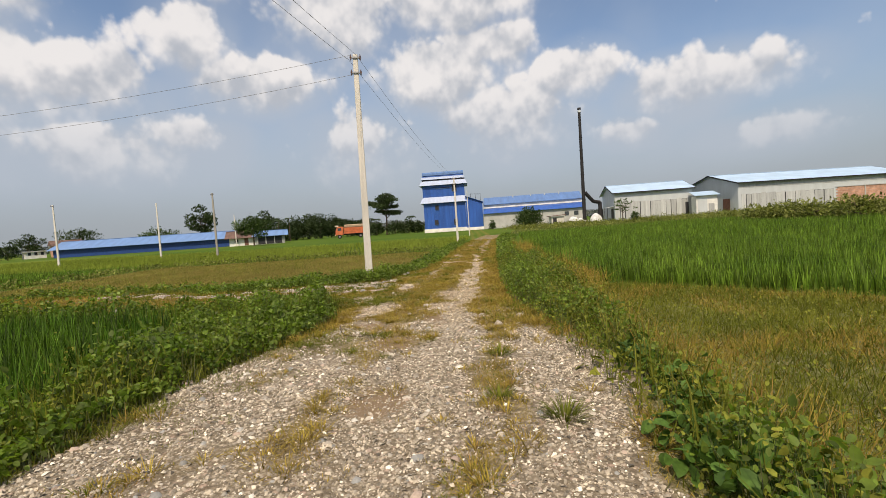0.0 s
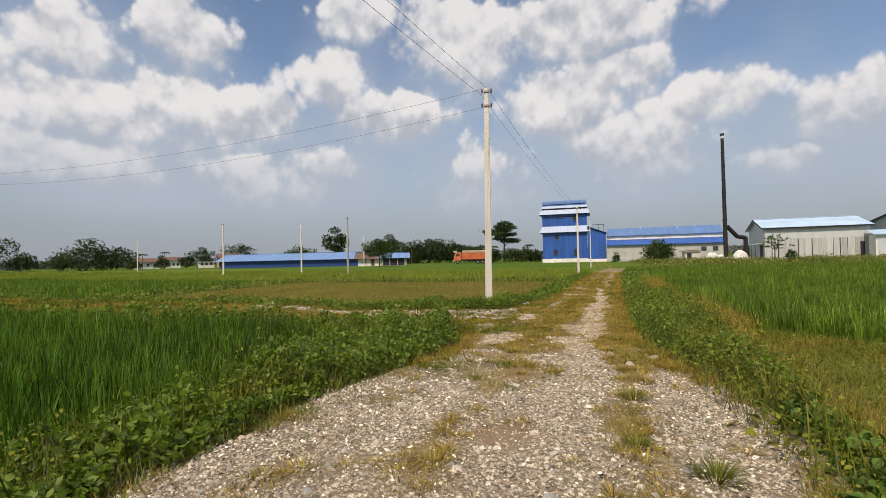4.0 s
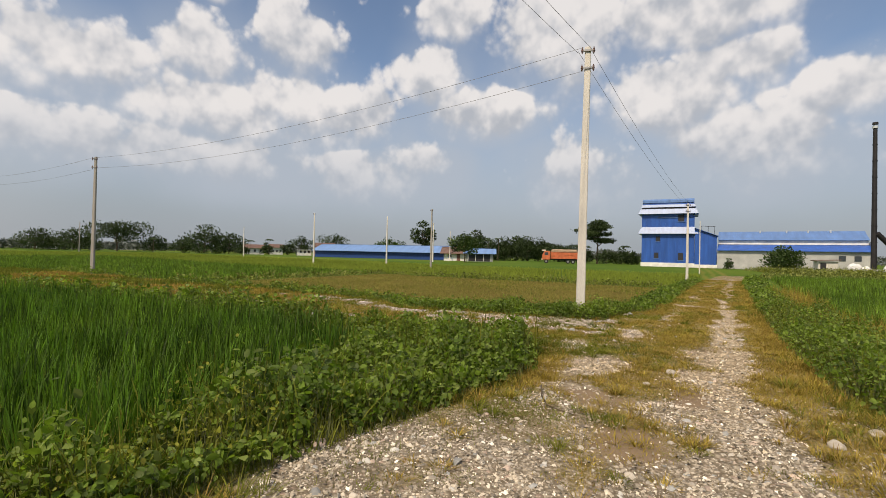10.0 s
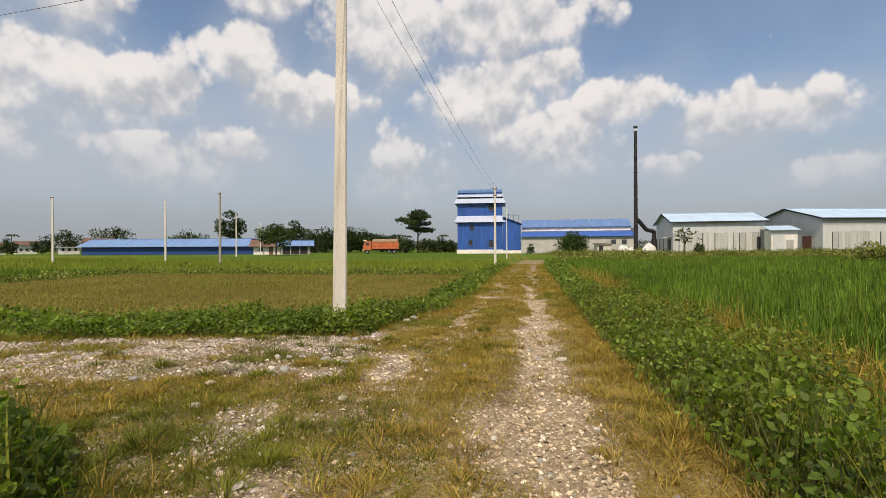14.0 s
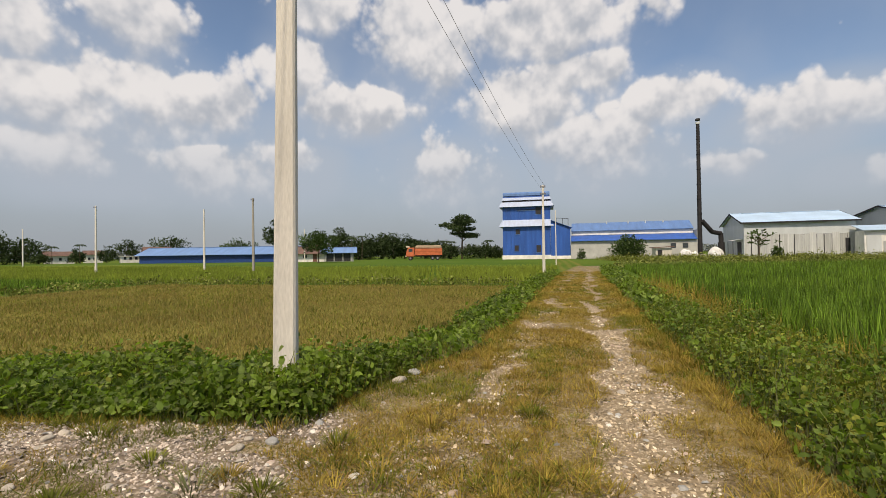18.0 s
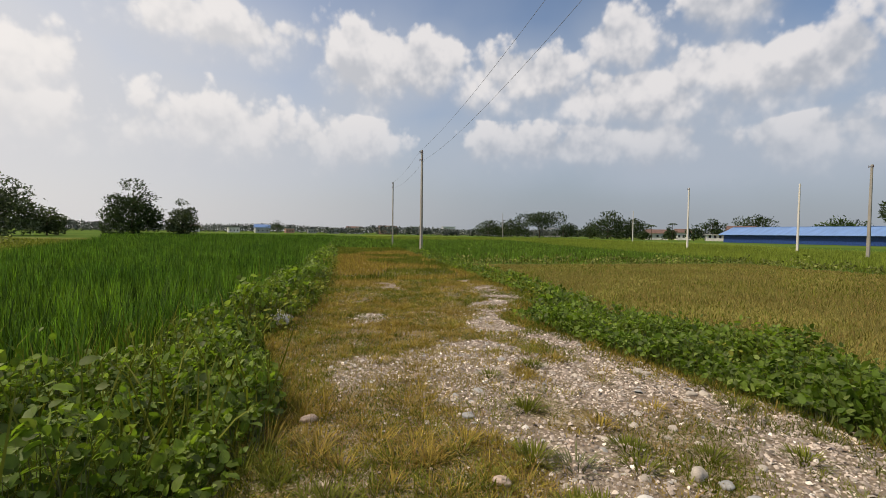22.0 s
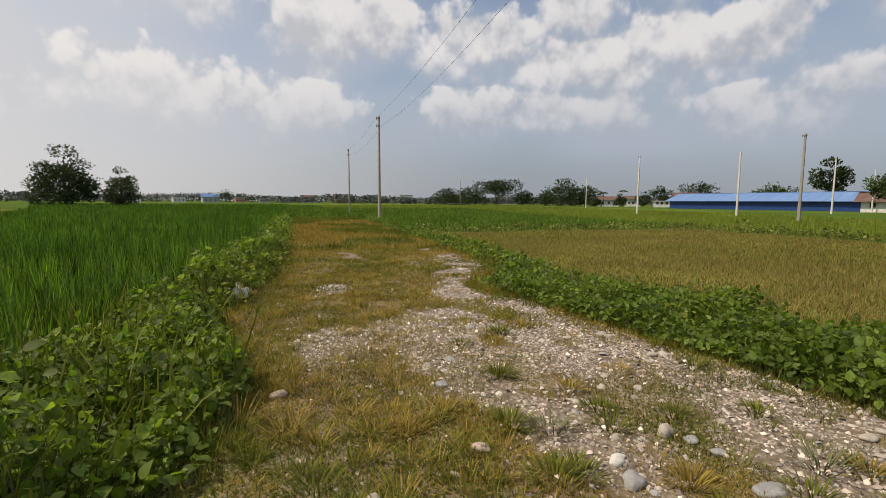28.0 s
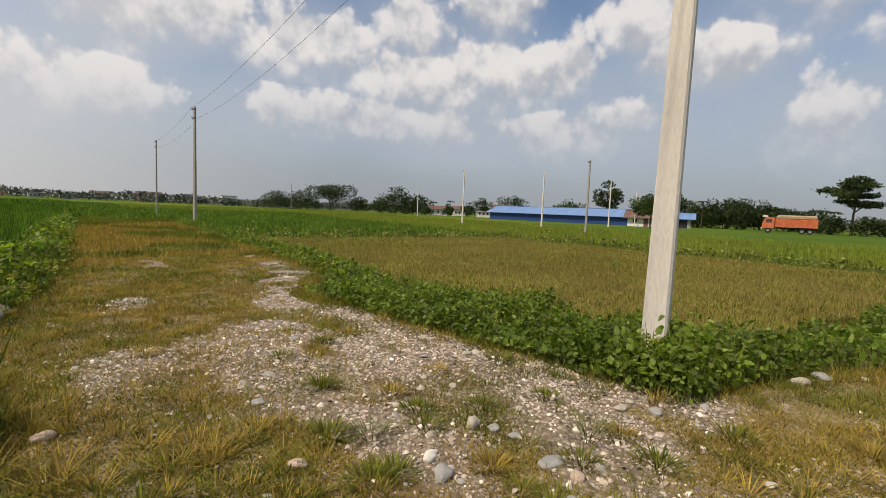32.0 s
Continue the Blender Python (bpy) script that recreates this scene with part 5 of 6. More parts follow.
for k, (b, e) in enumerate(((-12.4, 2.0), (-11.6, 1.9), (-4.9 - 2.1, 2.0), (-23.9, 2.5), (-22.6, 2.7), (-52.9, 1.5), (-50.8, 1.7), (-62.6, 1.4))):
    palm(b, 140 + (40 if b < -40 else 0), e, 90 + k)


def skyline_woods():
    """The uneven belt of far trees all round."""
    g = np.random.default_rng(5)
    out = []
    for b in np.arange(-180, 180, .5):
        dist = 330 + 60 * math.sin(b * .11) + g.uniform(-25, 25)
        e = .3 + .6 * float(wob(b, 0, 7, 8)) + .35 * float(wob(b, 0, 2.3, 9)) + (.75 if -152 < b < -138 else 0) * float(wob(b, 3, 3.1, 10))
        if -110 < b < -40:
            e *= .85
        x, y = at_bearing(b, dist)
        h = dist * math.tan(radians(e)) + 1.4
        w = dist * .0125
        c = [(x, y, h * .42, w, w, h * .42), (x + g.normal(0, 1.2), y + g.normal(0, 1.2), h * .68, w * .75, w * .75, h * .32)]
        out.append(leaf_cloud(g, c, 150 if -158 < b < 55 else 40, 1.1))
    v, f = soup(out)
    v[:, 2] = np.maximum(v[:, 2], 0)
    # the belt's distance haze comes from its leaf colour alone
    stuff("far_woods", (v, f), M_LEAF_FAR, "uneven belt of trees along the horizon, greyed by haze in the leaf colour", "woods")


skyline_woods()


def kans_grass():
    g = np.random.default_rng(6)
    n = 4200
    b, d = g.uniform(-147, -125.5, n), g.uniform(110, 126, n)
    k = wob(b * 3, d * .4, 1.6, 3) > .25
    b, d = np.radians(b[k]), d[k]
    x, y = 2.3 + d * np.sin(b), -5 + d * np.cos(b)
    h = g.uniform(.7, 1.7, len(x)) * (.45 + .8 * wob(x, y, 7, 4))
    stuff("white_kans_grass", blades(g, x, y, land(x, y), h, g.uniform(.16, .4, len(x)), 1, .4, (.5, 1.6), g.normal(-2.6, .6, len(x)), g.normal(.5, .3, len(x))), M_KANS, "band of white feathery flowering grass across the fields", "grass")


kans_grass()

# ---- crops and roadside plants ----
rg = np.random.default_rng(21)


def rice(name, poly, mat, per_m2, per_hill, height, width, kind, label, keep=None, lean=.07, bend=(.03, .35)):
    """Rice set out in rows of hills, each a fan of blades."""
    p, gap = np.array(poly, float), per_m2 ** -.5
    c, q = p.mean(0), np.hypot(*(p - p.mean(0)).T).max()
    u, v = np.meshgrid(np.arange(-q, q, gap * 1.12), np.arange(-q, q, gap * .89))
    u, v = u.ravel() + rg.normal(0, gap * .12, u.size), v.ravel() + rg.normal(0, gap * .12, v.size)
    x, y = c[0] + u * .97 - v * .24, c[1] + u * .24 + v * .97
    k = inside(poly, x, y)
    if keep is not None:
        k &= keep(x, y)
    k &= rg.random(len(x)) > .04
    x, y = x[k], y[k]
    hill = np.repeat(rg.uniform(.66, 1.14, len(x)), per_hill)
    x, y = np.repeat(x, per_hill), np.repeat(y, per_hill)
    a, r = rg.uniform(0, 6.2832, len(x)), np.sqrt(rg.random(len(x)))
    px, py = x + gap * .12 * r * np.cos(a), y + gap * .12 * r * np.sin(a)
    h = height * hill * rg.uniform(.62, 1.08, len(x)) * (.9 + .2 * wob(x, y, 2.5, 5))
    tip = .02 + .17 * r + rg.normal(0, lean, len(x))
    ob = stuff(name, blades(rg, px, py, land(px, py) - .01, h, width, kind, lean, bend, a - 1.5708, tip), mat, label, "rice")
    shade = np.repeat(rg.random(len(x) // per_hill), per_hill * (5, 7, 3)[kind]).astype(np.float32)
    ob.data.attributes.new("hill", "FLOAT", "POINT").data.foreach_set("value", shade)
    return ob


def dist_path(x, y):
    return np.minimum(np.hypot(x - 2.6, np.maximum(0, np.maximum(-16 - y, y + 4.7))), 1e3)


LEFT_FIELD = [(-1.45, -14.6), (-1.35, -13.5), (-1.2, -11.5), (-1.75, -9.0), (-2.3, -7.2), (-4.2, -6.5), (-10, -6.2), (-62, -5.9), (-62, -32), (-34, -24.3), (-8, -16.3)]
near = lambda a, b: (lambda x, y: (dist_path(x, y) >= a) & (dist_path(x, y) < b))
rice("rice_crop", LEFT_FIELD, M_RICE, 25, 13, .73, .015, 1, "dense deep-green young rice in the field beside the track", near(0, 8.5))
rice("rice_crop", LEFT_FIELD, M_RICE, 24, 9, .73, .022, 0, "dense deep-green young rice in the field beside the track", near(8.5, 18))
rice("rice_crop", LEFT_FIELD, M_RICE, 15, 6, .73, .045, 2, "dense deep-green young rice in the field beside the track", near(18, 70))
RIGHT_FIELD = [(6.6, -2.5), (7.4, -3.5), (9.2, -5.5), (14.5, -10.5), (40, -20), (46, 30), (40, 50), (9.8, 44), (8.3, 26), (7.4, 10), (6.7, 2)]
rice("rice_crop", RIGHT_FIELD, M_RICE_R, 25, 13, .60, .015, 1, "bright green rice standing beside the track verge", near(0, 9))
rice("rice_crop", RIGHT_FIELD, M_RICE_R, 22, 10, .62, .018, 0, "bright green rice standing beside the track verge", near(9, 20))
rice("rice_crop", RIGHT_FIELD, M_RICE_R, 13, 6, .63, .042, 2, "bright green rice standing beside the track verge", near(20, 60))
WEST_FIELD = [(-21.6, .9), (-70, .9), (-75, 24), (-21.6, 19.2)]
rice("rice_crop", WEST_FIELD, M_RICE_R, 9, 7, .5, .045, 2, "deep-green young rice beyond the fallow field", near(0, 90))
BACK_FIELD = [(-75, 24.4), (-21.5, 19.6), (1.4, 18.9), (2.6, 27), (3.6, 44), (-60, 48)]
rice("rice_crop", BACK_FIELD, M_RICE_FAR, 10, 6, .52, .045, 2, "light green rice beyond the fallow field", near(0, 90))
FAR_LEFT = [(-62, -5.9), (-125, -5.5), (-125, -60), (-62, -33)]
rice("rice_crop", FAR_LEFT, M_RICE, 3.5, 5, .7, .12, 2, "deep-green rice far along the side track")
FAR_WEST = [(-71, .9), (-125, .9), (-125, 62), (-61, 48), (-76, 24)]
rice("rice_crop", FAR_WEST, M_RICE_FAR, 3, 5, .55, .12, 2, "light green rice far across the fields")
TRACK_END = [(-38, -5.8), (-38, .8), (-125, .8), (-125, -5.4)]
rice("rice_crop", TRACK_END, M_RICE_R, 5, 6, .5, .07, 2, "green rice beyond the end of the side track")
FALLOW = [(-20.3, .9), (-8, .3), (-4.5, .5), (-1.5, 1.0), (.0, 1.6), (.8, 5), (1.2, 18.3), (-20, 18.3)]


def fallow():
    x, y = sown(rg, FALLOW, 700)
    d = np.hypot(x - 2.4, y + 4.9)
    k = rg.random(len(x)) < np.clip(1.5 - d / 20, .35, 1)
    x, y, d = x[k], y[k], d[k]
    h = rg.uniform(.05, .14, len(x)) * (.55 + .8 * wob(x, y, 1.8, 7))
    stuff("fallow_grass", blades(rg, x, y, land(x, y), h, .007 + .0008 * d, 2, .5), M_FALLOW, "brownish dry grass covering the fallow field", "grass")
    x, y = sown(rg, FALLOW, 60)
    h = rg.uniform(.06, .17, len(x)) * (.4 + wob(x, y, 2.5, 17))
    stuff("fallow_weeds", blades(rg, x, y, land(x, y), h, .018, 0, .5), M_GREENGRASS, "green weeds scattered in the fallow field", "grass")


fallow()
STUBBLE = [(-1.6, -15.2), (-8, -17.2), (-30, -24), (-60, -33), (-60, -60), (-3, -60)]
x, y = sown(rg, STUBBLE, 34)
stuff("stubble_grass", blades(rg, x, y, land(x, y), rg.uniform(.15, .45, len(x)) * (.5 + .9 * wob(x, y, 5, 3)), .026, 2, .6), M_GREENGRASS, "yellow-green weedy stubble beyond the rice", "grass")
RIGHT_WEEDS = [(5.3, -18), (5.4, -9), (5.5, -4), (6.0, -2.6), (7.2, -3.5), (9.2, -5.5), (14.5, -10.5), (16, -18)]
x, y = sown(rg, RIGHT_WEEDS, 900)
close = np.hypot(x - 4, np.maximum(0, y + 9)) < 5.5
h = rg.uniform(.07, .24, len(x)) * (.5 + .9 * wob(x, y, .9, 3))
straw = (wob(x, y, .8, 31) + rg.normal(0, .22, len(x))) > .74
for sel, kind in ((close, 0), (~close, 2)):
    for m, pick, lab in ((M_GREENGRASS, ~straw, "tangled yellow-green weedy grass beside the track"), (M_GRASS, straw, "tangled straw-coloured grass beside the track")):
        k = sel & pick
        stuff("verge_grass", blades(rg, x[k], y[k], land(x, y)[k], h[k], .008 if kind == 0 else .013, kind, .75, (.3, 1.6)), m, lab, "grass")


def leafy(name, poly, per_m2, height, size, label, mat=None, seed=0, edge=.35, stems=True, gap=0.0):
    """Low broad-leaved plants: leaves on a mounded canopy, with stems below."""
    g = np.random.default_rng(100 + seed)
    x, y = sown(g, poly, per_m2)
    p = np.array(poly, float)
    near_edge = np.full(len(x), 9.0)
    for a, b in zip(p, np.roll(p, -1, 0)):
        ab = b - a
        t = np.clip(((x - a[0]) * ab[0] + (y - a[1]) * ab[1]) / (ab @ ab + 1e-9), 0, 1)
        near_edge = np.minimum(near_edge, np.hypot(x - a[0] - t * ab[0], y - a[1] - t * ab[1]))
    lump = .22 + .95 * wob(x, y, .38, seed) * (.55 + .7 * wob(x, y, 1.5, seed + 3)) + .25 * (wob(x, y, .17, seed + 6) - .5)
    top = height * lump * (.35 + .65 * smooth(0, edge, near_edge)) * np.where(g.random(len(x)) < .07, 1.3, 1.0)
    q = g.random(len(x)) ** .55
    z = land(x, y) + .03 + top * q
    n = len(x)
    k = (near_edge > .12) | (g.random(n) < .45)
    k &= .6 * wob(x, y, .95, seed + 8) + .4 * wob(x, y, .4, seed + 9) > gap
    k &= np.hypot(x + 4.85, (y + 5.5) * .8) > .42
    turn = turns_of(g.uniform(0, 6.283, n), g.normal(-.2, .8, n), g.normal(0, .65, n))
    v, f = spread(*((LEAF_V, LEAF_F) if seed in (2, 15) else (LEAF4_V, LEAF4_F)), np.stack([x, y, z], 1)[k], turn[k], (size * np.clip(np.exp(g.normal(-.1, .36, n)), .35, 1.5))[k])
    stuff(name, (v, f), mat or M_BEAN, label, "plants")
    if stems:
        k = g.random(n) < .16
        stuff(name + "_stalks", blades(g, x[k], y[k], land(x, y)[k], (top * .95)[k], .012, 2, .25), M_STEM, "thin stalks under the broad-leaved plants", "plants")
    k = g.random(n) < .16
    stuff(name + "_grass", blades(g, x[k], y[k], land(x, y)[k], (top * g.uniform(.7, 1.35, n))[k], .009, 0, .4), M_GREENGRASS, "grass blades growing through the broad-leaved plants", "grass")


LAB = "low green bean plants with broad leaves along the track"
leafy("bean_plants", [(-.1, -18), (.0, -13.2), (-.05, -11.6), (.2, -10.2), (.65, -8.4), (.8, -7.2), (.45, -6.2), (-1.9, -6.6), (-1.9, -9), (-1.3, -11.5), (-1.5, -13.5), (-1.6, -18)], 1500, .60, .066, LAB, seed=1, gap=0.25)
leafy("bean_plants", [(.7, -7.6), (.5, -6.0), (-.2, -5.4), (-1.3, -5.2), (-2.6, -5.5), (-4.2, -5.9), (-4.3, -6.6), (-2.3, -7.3), (-1.8, -8.4), (-.6, -8.4)], 2100, .78, .058, "tall clump of bean plants at the track corner", seed=2)
leafy("bean_plants", [(-4.0, -5.7), (-7, -5.2), (-12, -5.0), (-12, -6.4), (-7, -6.5), (-4.2, -6.8)], 1000, .66, .08, LAB, seed=3, gap=0.36)
leafy("bean_plants", [(-12, -5.0), (-33, -4.8), (-33, -6.2), (-12, -6.4)], 260, .55, .11, LAB, seed=21, gap=0.36)
leafy("bean_plants", [(.75, -1.25), (.9, -.3), (1.05, .4), (1.3, 1.2), (.2, 1.7), (-1.5, 1.1), (-4.5, .5), (-5.4, -.6), (-5.1, -2.0), (-3, -1.75), (-1, -1.4), (.4, -1.35)], 1700, .48, .06, "dense bean plants around the foot of the concrete pole", seed=4)
leafy("bean_plants", [(-1.3, -1.35), (.2, -1.25), (.75, -1.15), (.95, .3), (.1, -.3), (-1.2, -.35)], 1500, .5, .065, "tall dark bean plants in front of the concrete pole", seed=24)
leafy("bean_plants", [(-5.3, -1.6), (-7.0, -.65), (-13.7, -.5), (-33, .1), (-33, 1.1), (-13.7, .6), (-8, .5), (-4.5, .55)], 480, .46, .085, LAB, seed=5, gap=0.40)
leafy("bean_plants", [(1.0, .5), (1.8, 2.0), (2.05, 5), (2.4, 12), (3.4, 26), (2.3, 26), (1.0, 12), (.5, 5), (.1, 1.7)], 480, .45, .085, LAB, seed=6, gap=0.38)
leafy("bean_plants", [(4.5, -18), (4.6, -13.3), (5.05, -12), (5.05, -10.2), (4.75, -9), (4.2, -6.5), (4.2, -3), (4.4, .5), (4.65, 6), (6.7, 6), (6.5, -2), (5.9, -6), (5.6, -11), (5.5, -18)], 1050, .6, .054, LAB, seed=7, gap=0.22)
leafy("bean_plants", [(4.65, 6), (5.25, 15), (5.5, 19), (6, 27), (7.3, 40), (9.2, 40), (7.6, 27), (6.7, 15), (6.2, 6)], 240, .46, .12, LAB, seed=8, gap=0.34)
leafy("weed_plants", [(4.5, -18), (4.6, -11), (4.3, -6), (4.35, .5), (4.8, 8), (6.9, 8), (6.7, -2), (5.7, -11), (5.6, -18)], 380, .64, .04, "yellow-green weeds among the bean plants", M_WEED, seed=9)
leafy("weed_plants", [(-.3, -18), (-.2, -12), (.2, -9.8), (-1.6, -9.4), (-1.7, -18)], 420, .70, .034, "yellow-green weeds among the bean plants", M_WEED, seed=10)
leafy("weed_plants", [(-3.6, -5.5), (-7, -4.9), (-20, -4.7), (-20, -5.6), (-7, -5.7), (-4, -6.2)], 220, .45, .06, "yellow-green weeds edging the bean plants", M_WEED, seed=22, gap=.4)
leafy("weed_plants", [(-5.2, -1.9), (-7.0, -.9), (-13.7, -.7), (-20, -.4), (-20, .5), (-8, .3), (-4.6, -.2)], 130, .34, .06, "yellow-green weeds edging the bean plants", M_WEED, seed=23, gap=.42)
leafy("weed_plants", [(.5, -1.1), (1.1, .5), (-4.5, .6), (-5.2, -1.6)], 60, .45, .05, "yellow-green weeds among the bean plants", M_WEED, seed=11)
leafy("shrub_border", [(30, 60), (46, 52), (80, 58), (80, 66), (50, 63), (32, 67)], 30, 1.0, .18, "rank green scrub in front of the warehouse sheds", M_SCRUB, seed=12)
leafy("shrub_border", [(12, 66), (28, 60), (31, 66), (24, 73), (10, 80)], 24, .85, .18, "low scrub in front of the mill hall", M_SCRUB, seed=18)
leafy("shrub_border", [(8.5, 41), (40, 50), (60, 40), (74, 46), (46, 56), (10, 50)], 30, 1.15, .17, "rank weeds at the far end of the rice", M_SCRUB, seed=13)
x, y = sown(rg, [(12, 66), (30, 60), (46, 52), (74, 50), (80, 62), (50, 64), (32, 68), (12, 80)], 26)
stuff("rank_grass", blades(rg, x, y, land(x, y), rg.uniform(.4, 1.3, len(x)) * (.3 + 1.0 * wob(x, y, 4.5, 15)), .06, 0, .5), M_GREENGRASS, "rank yellow-green grass in front of the warehouse sheds", "grass")
leafy("hedge_row", [(-30, -27), (-12, -20.5), (-10, -22), (-29, -29.5), (-48, -36), (-48, -33)], 14, .9, .2, "low ragged hedge of weeds across the stubble", M_SCRUB, seed=20)
leafy("field_bund", [(-20.6, .9), (-20.2, 18.4), (1.2, 18.2), (1.5, 19.2), (-21.4, 19.4), (-21.6, .9)], 120, .6, .12, "low weedy bund around the fallow field", M_SCRUB, seed=14, gap=0.35)


leafy("weed_plants", [(5.5, -17), (5.6, -9), (5.8, -4.2), (7.2, -3.6), (9.2, -5.6), (13.5, -10), (13.5, -17)], 150, .28, .034, "small yellow-green weeds spread through the verge grass", M_WEED, seed=25, stems=False)
leafy("stubble_weeds", [(-3, -16), (-8, -17.4), (-30, -24.2), (-48, -30), (-44, -42), (-20, -34), (-6, -24)], 26, .34, .13, "low yellow-green weeds covering the stubble", M_WEED, seed=26, stems=False)


def weed_spikes(poly, per_m2, low, high, label, seed):
    """Long narrow leaves standing up through the bean plants."""
    g = np.random.default_rng(seed)
    x, y = sown(g, poly, per_m2)
    stuff("long_grass", blades(g, x, y, land(x, y), g.uniform(low, high, len(x)), .013, 1, .35, (.3, 1.1)), M_GREENGRASS, label, "grass")


weed_spikes([(.7, -7.6), (.5, -6.0), (-1.3, -5.2), (-4.2, -5.9), (-4.3, -6.6), (-1.8, -8.4)], 45, .45, .85, "long green grass leaves among the bean plants", 81)
weed_spikes([(-.2, -.7), (.5, -1.0), (.7, -.2), (.1, .2)], 130, .3, .6, "long green grass leaves at the foot of the pole", 82)
weed_spikes([(-.3, -15), (-.1, -11), (.3, -9), (-1.6, -9), (-1.5, -15)], 40, .35, .7, "long green grass leaves among the bean plants", 83)
weed_spikes([(4.7, -13), (4.9, -9), (4.5, -4), (6.3, -2), (5.6, -9), (5.5, -13)], 40, .35, .7, "long green grass leaves among the verge plants", 84)


# grass on the track
def track_grass():
    g = np.random.default_rng(31)
    poly = [(-12, -5.8), (-3, -5.9), (-.4, -6), (-.5, -18), (4.9, -18), (4.9, -6), (4.8, 6), (6.2, 30), (3, 30), (1.6, 6), (.5, -1), (-12, 0)]
    x, y = sown(g, poly, 3600)
    d = on_road(x, y)
    tuft = wob(x, y, .46, 41) * .5 + wob(x, y, .19, 42) * .5
    stony = gravel(x, y)
    thin = .35 + .65 * smooth(-10.5, -7.5, y) + .5 * np.clip(grassy(x, y), 0, 1)
    want = np.minimum(thin, 1) * smooth(.54, .70, tuft + .42 * (1 - stony * 1.25) + .3 * smooth(.6, .0, d) * (.25 + .75 * smooth(-10, -8, y)) + .3 * grassy(x, y) + .22 * smooth(1.6, .6, x) * smooth(-3.2, -4.2, y) - .12 + .2 * smooth(2.0, .8, x) * smooth(-7, -5.5, y))
    far = np.clip(1.35 - np.hypot(x - 2.6, np.maximum(0, y + 4)) / 22, .25, 1)
    k = (d > -.25) & (g.random(len(x)) < want * far * (1 - .9 * bare(x, y)))
    x, y, d, tuft = x[k], y[k], d[k], tuft[k]
    h = g.uniform(.02, .075, len(x)) * (.2 + 1.4 * tuft) * (.7 + .6 * wob(x, y, .8, 6)) * (1 + .8 * smooth(.35, .0, d))
    dry = wob(x, y, 1.1, 44) + g.normal(0, .18, len(x)) + .13 * smooth(.8, 2.2, x) < .52
    w = .0065 + .0008 * np.maximum(0, np.hypot(x - 2.6, y + 6) - 5)
    for sel, m, lab in ((~dry, M_GRASS, "short straw-coloured grass growing over the track"), (dry, M_GREENGRASS, "short green grass growing over the track")):
        stuff("track_grass", blades(g, x[sel], y[sel], land(x, y)[sel] - .005, h[sel] * .85, w[sel], 2, .95), m, lab, "grass")


track_grass()


def grass_mat():
    """Low creeping grass that hides the soil beside the stony ground."""
    g = np.random.default_rng(37)
    x, y = sown(g, [(-7, -5.8), (-3, -5.9), (.2, -6.4), (1.7, -7.5), (2.2, -7.5), (2.6, -3), (3.0, 3), (2.4, 3), (1.6, -.6), (-1, -3.6), (-3, -2.2), (-7, -1.4)], 5200)
    k = (g.random(len(x)) < smooth(.55, .12, gravel(x, y)) * np.clip(1.25 - np.hypot(x - 2.3, y + 4.9) / 11, .25, 1) * smooth(.18, .45, .5 * wob(x, y, .5, 91) + .5 * wob(x, y, .17, 92))) & (on_road(x, y) > -.1)
    x, y = x[k], y[k]
    h = g.uniform(.015, .05, len(x)) * (.6 + .9 * wob(x, y, .35, 93))
    hue = wob(x, y, .9, 94) + g.normal(0, .16, len(x)) + .12 * smooth(.8, 2.0, x)
    for sel, m, lab in ((hue < .52, M_GREENGRASS, "low creeping green grass matted over the track"), (hue >= .52, M_GRASS, "low creeping straw-coloured grass matted over the track")):
        stuff("grass_mat", blades(g, x[sel], y[sel], land(x, y)[sel] - .004, h[sel], .010, 2, .9), m, lab, "grass")


grass_mat()


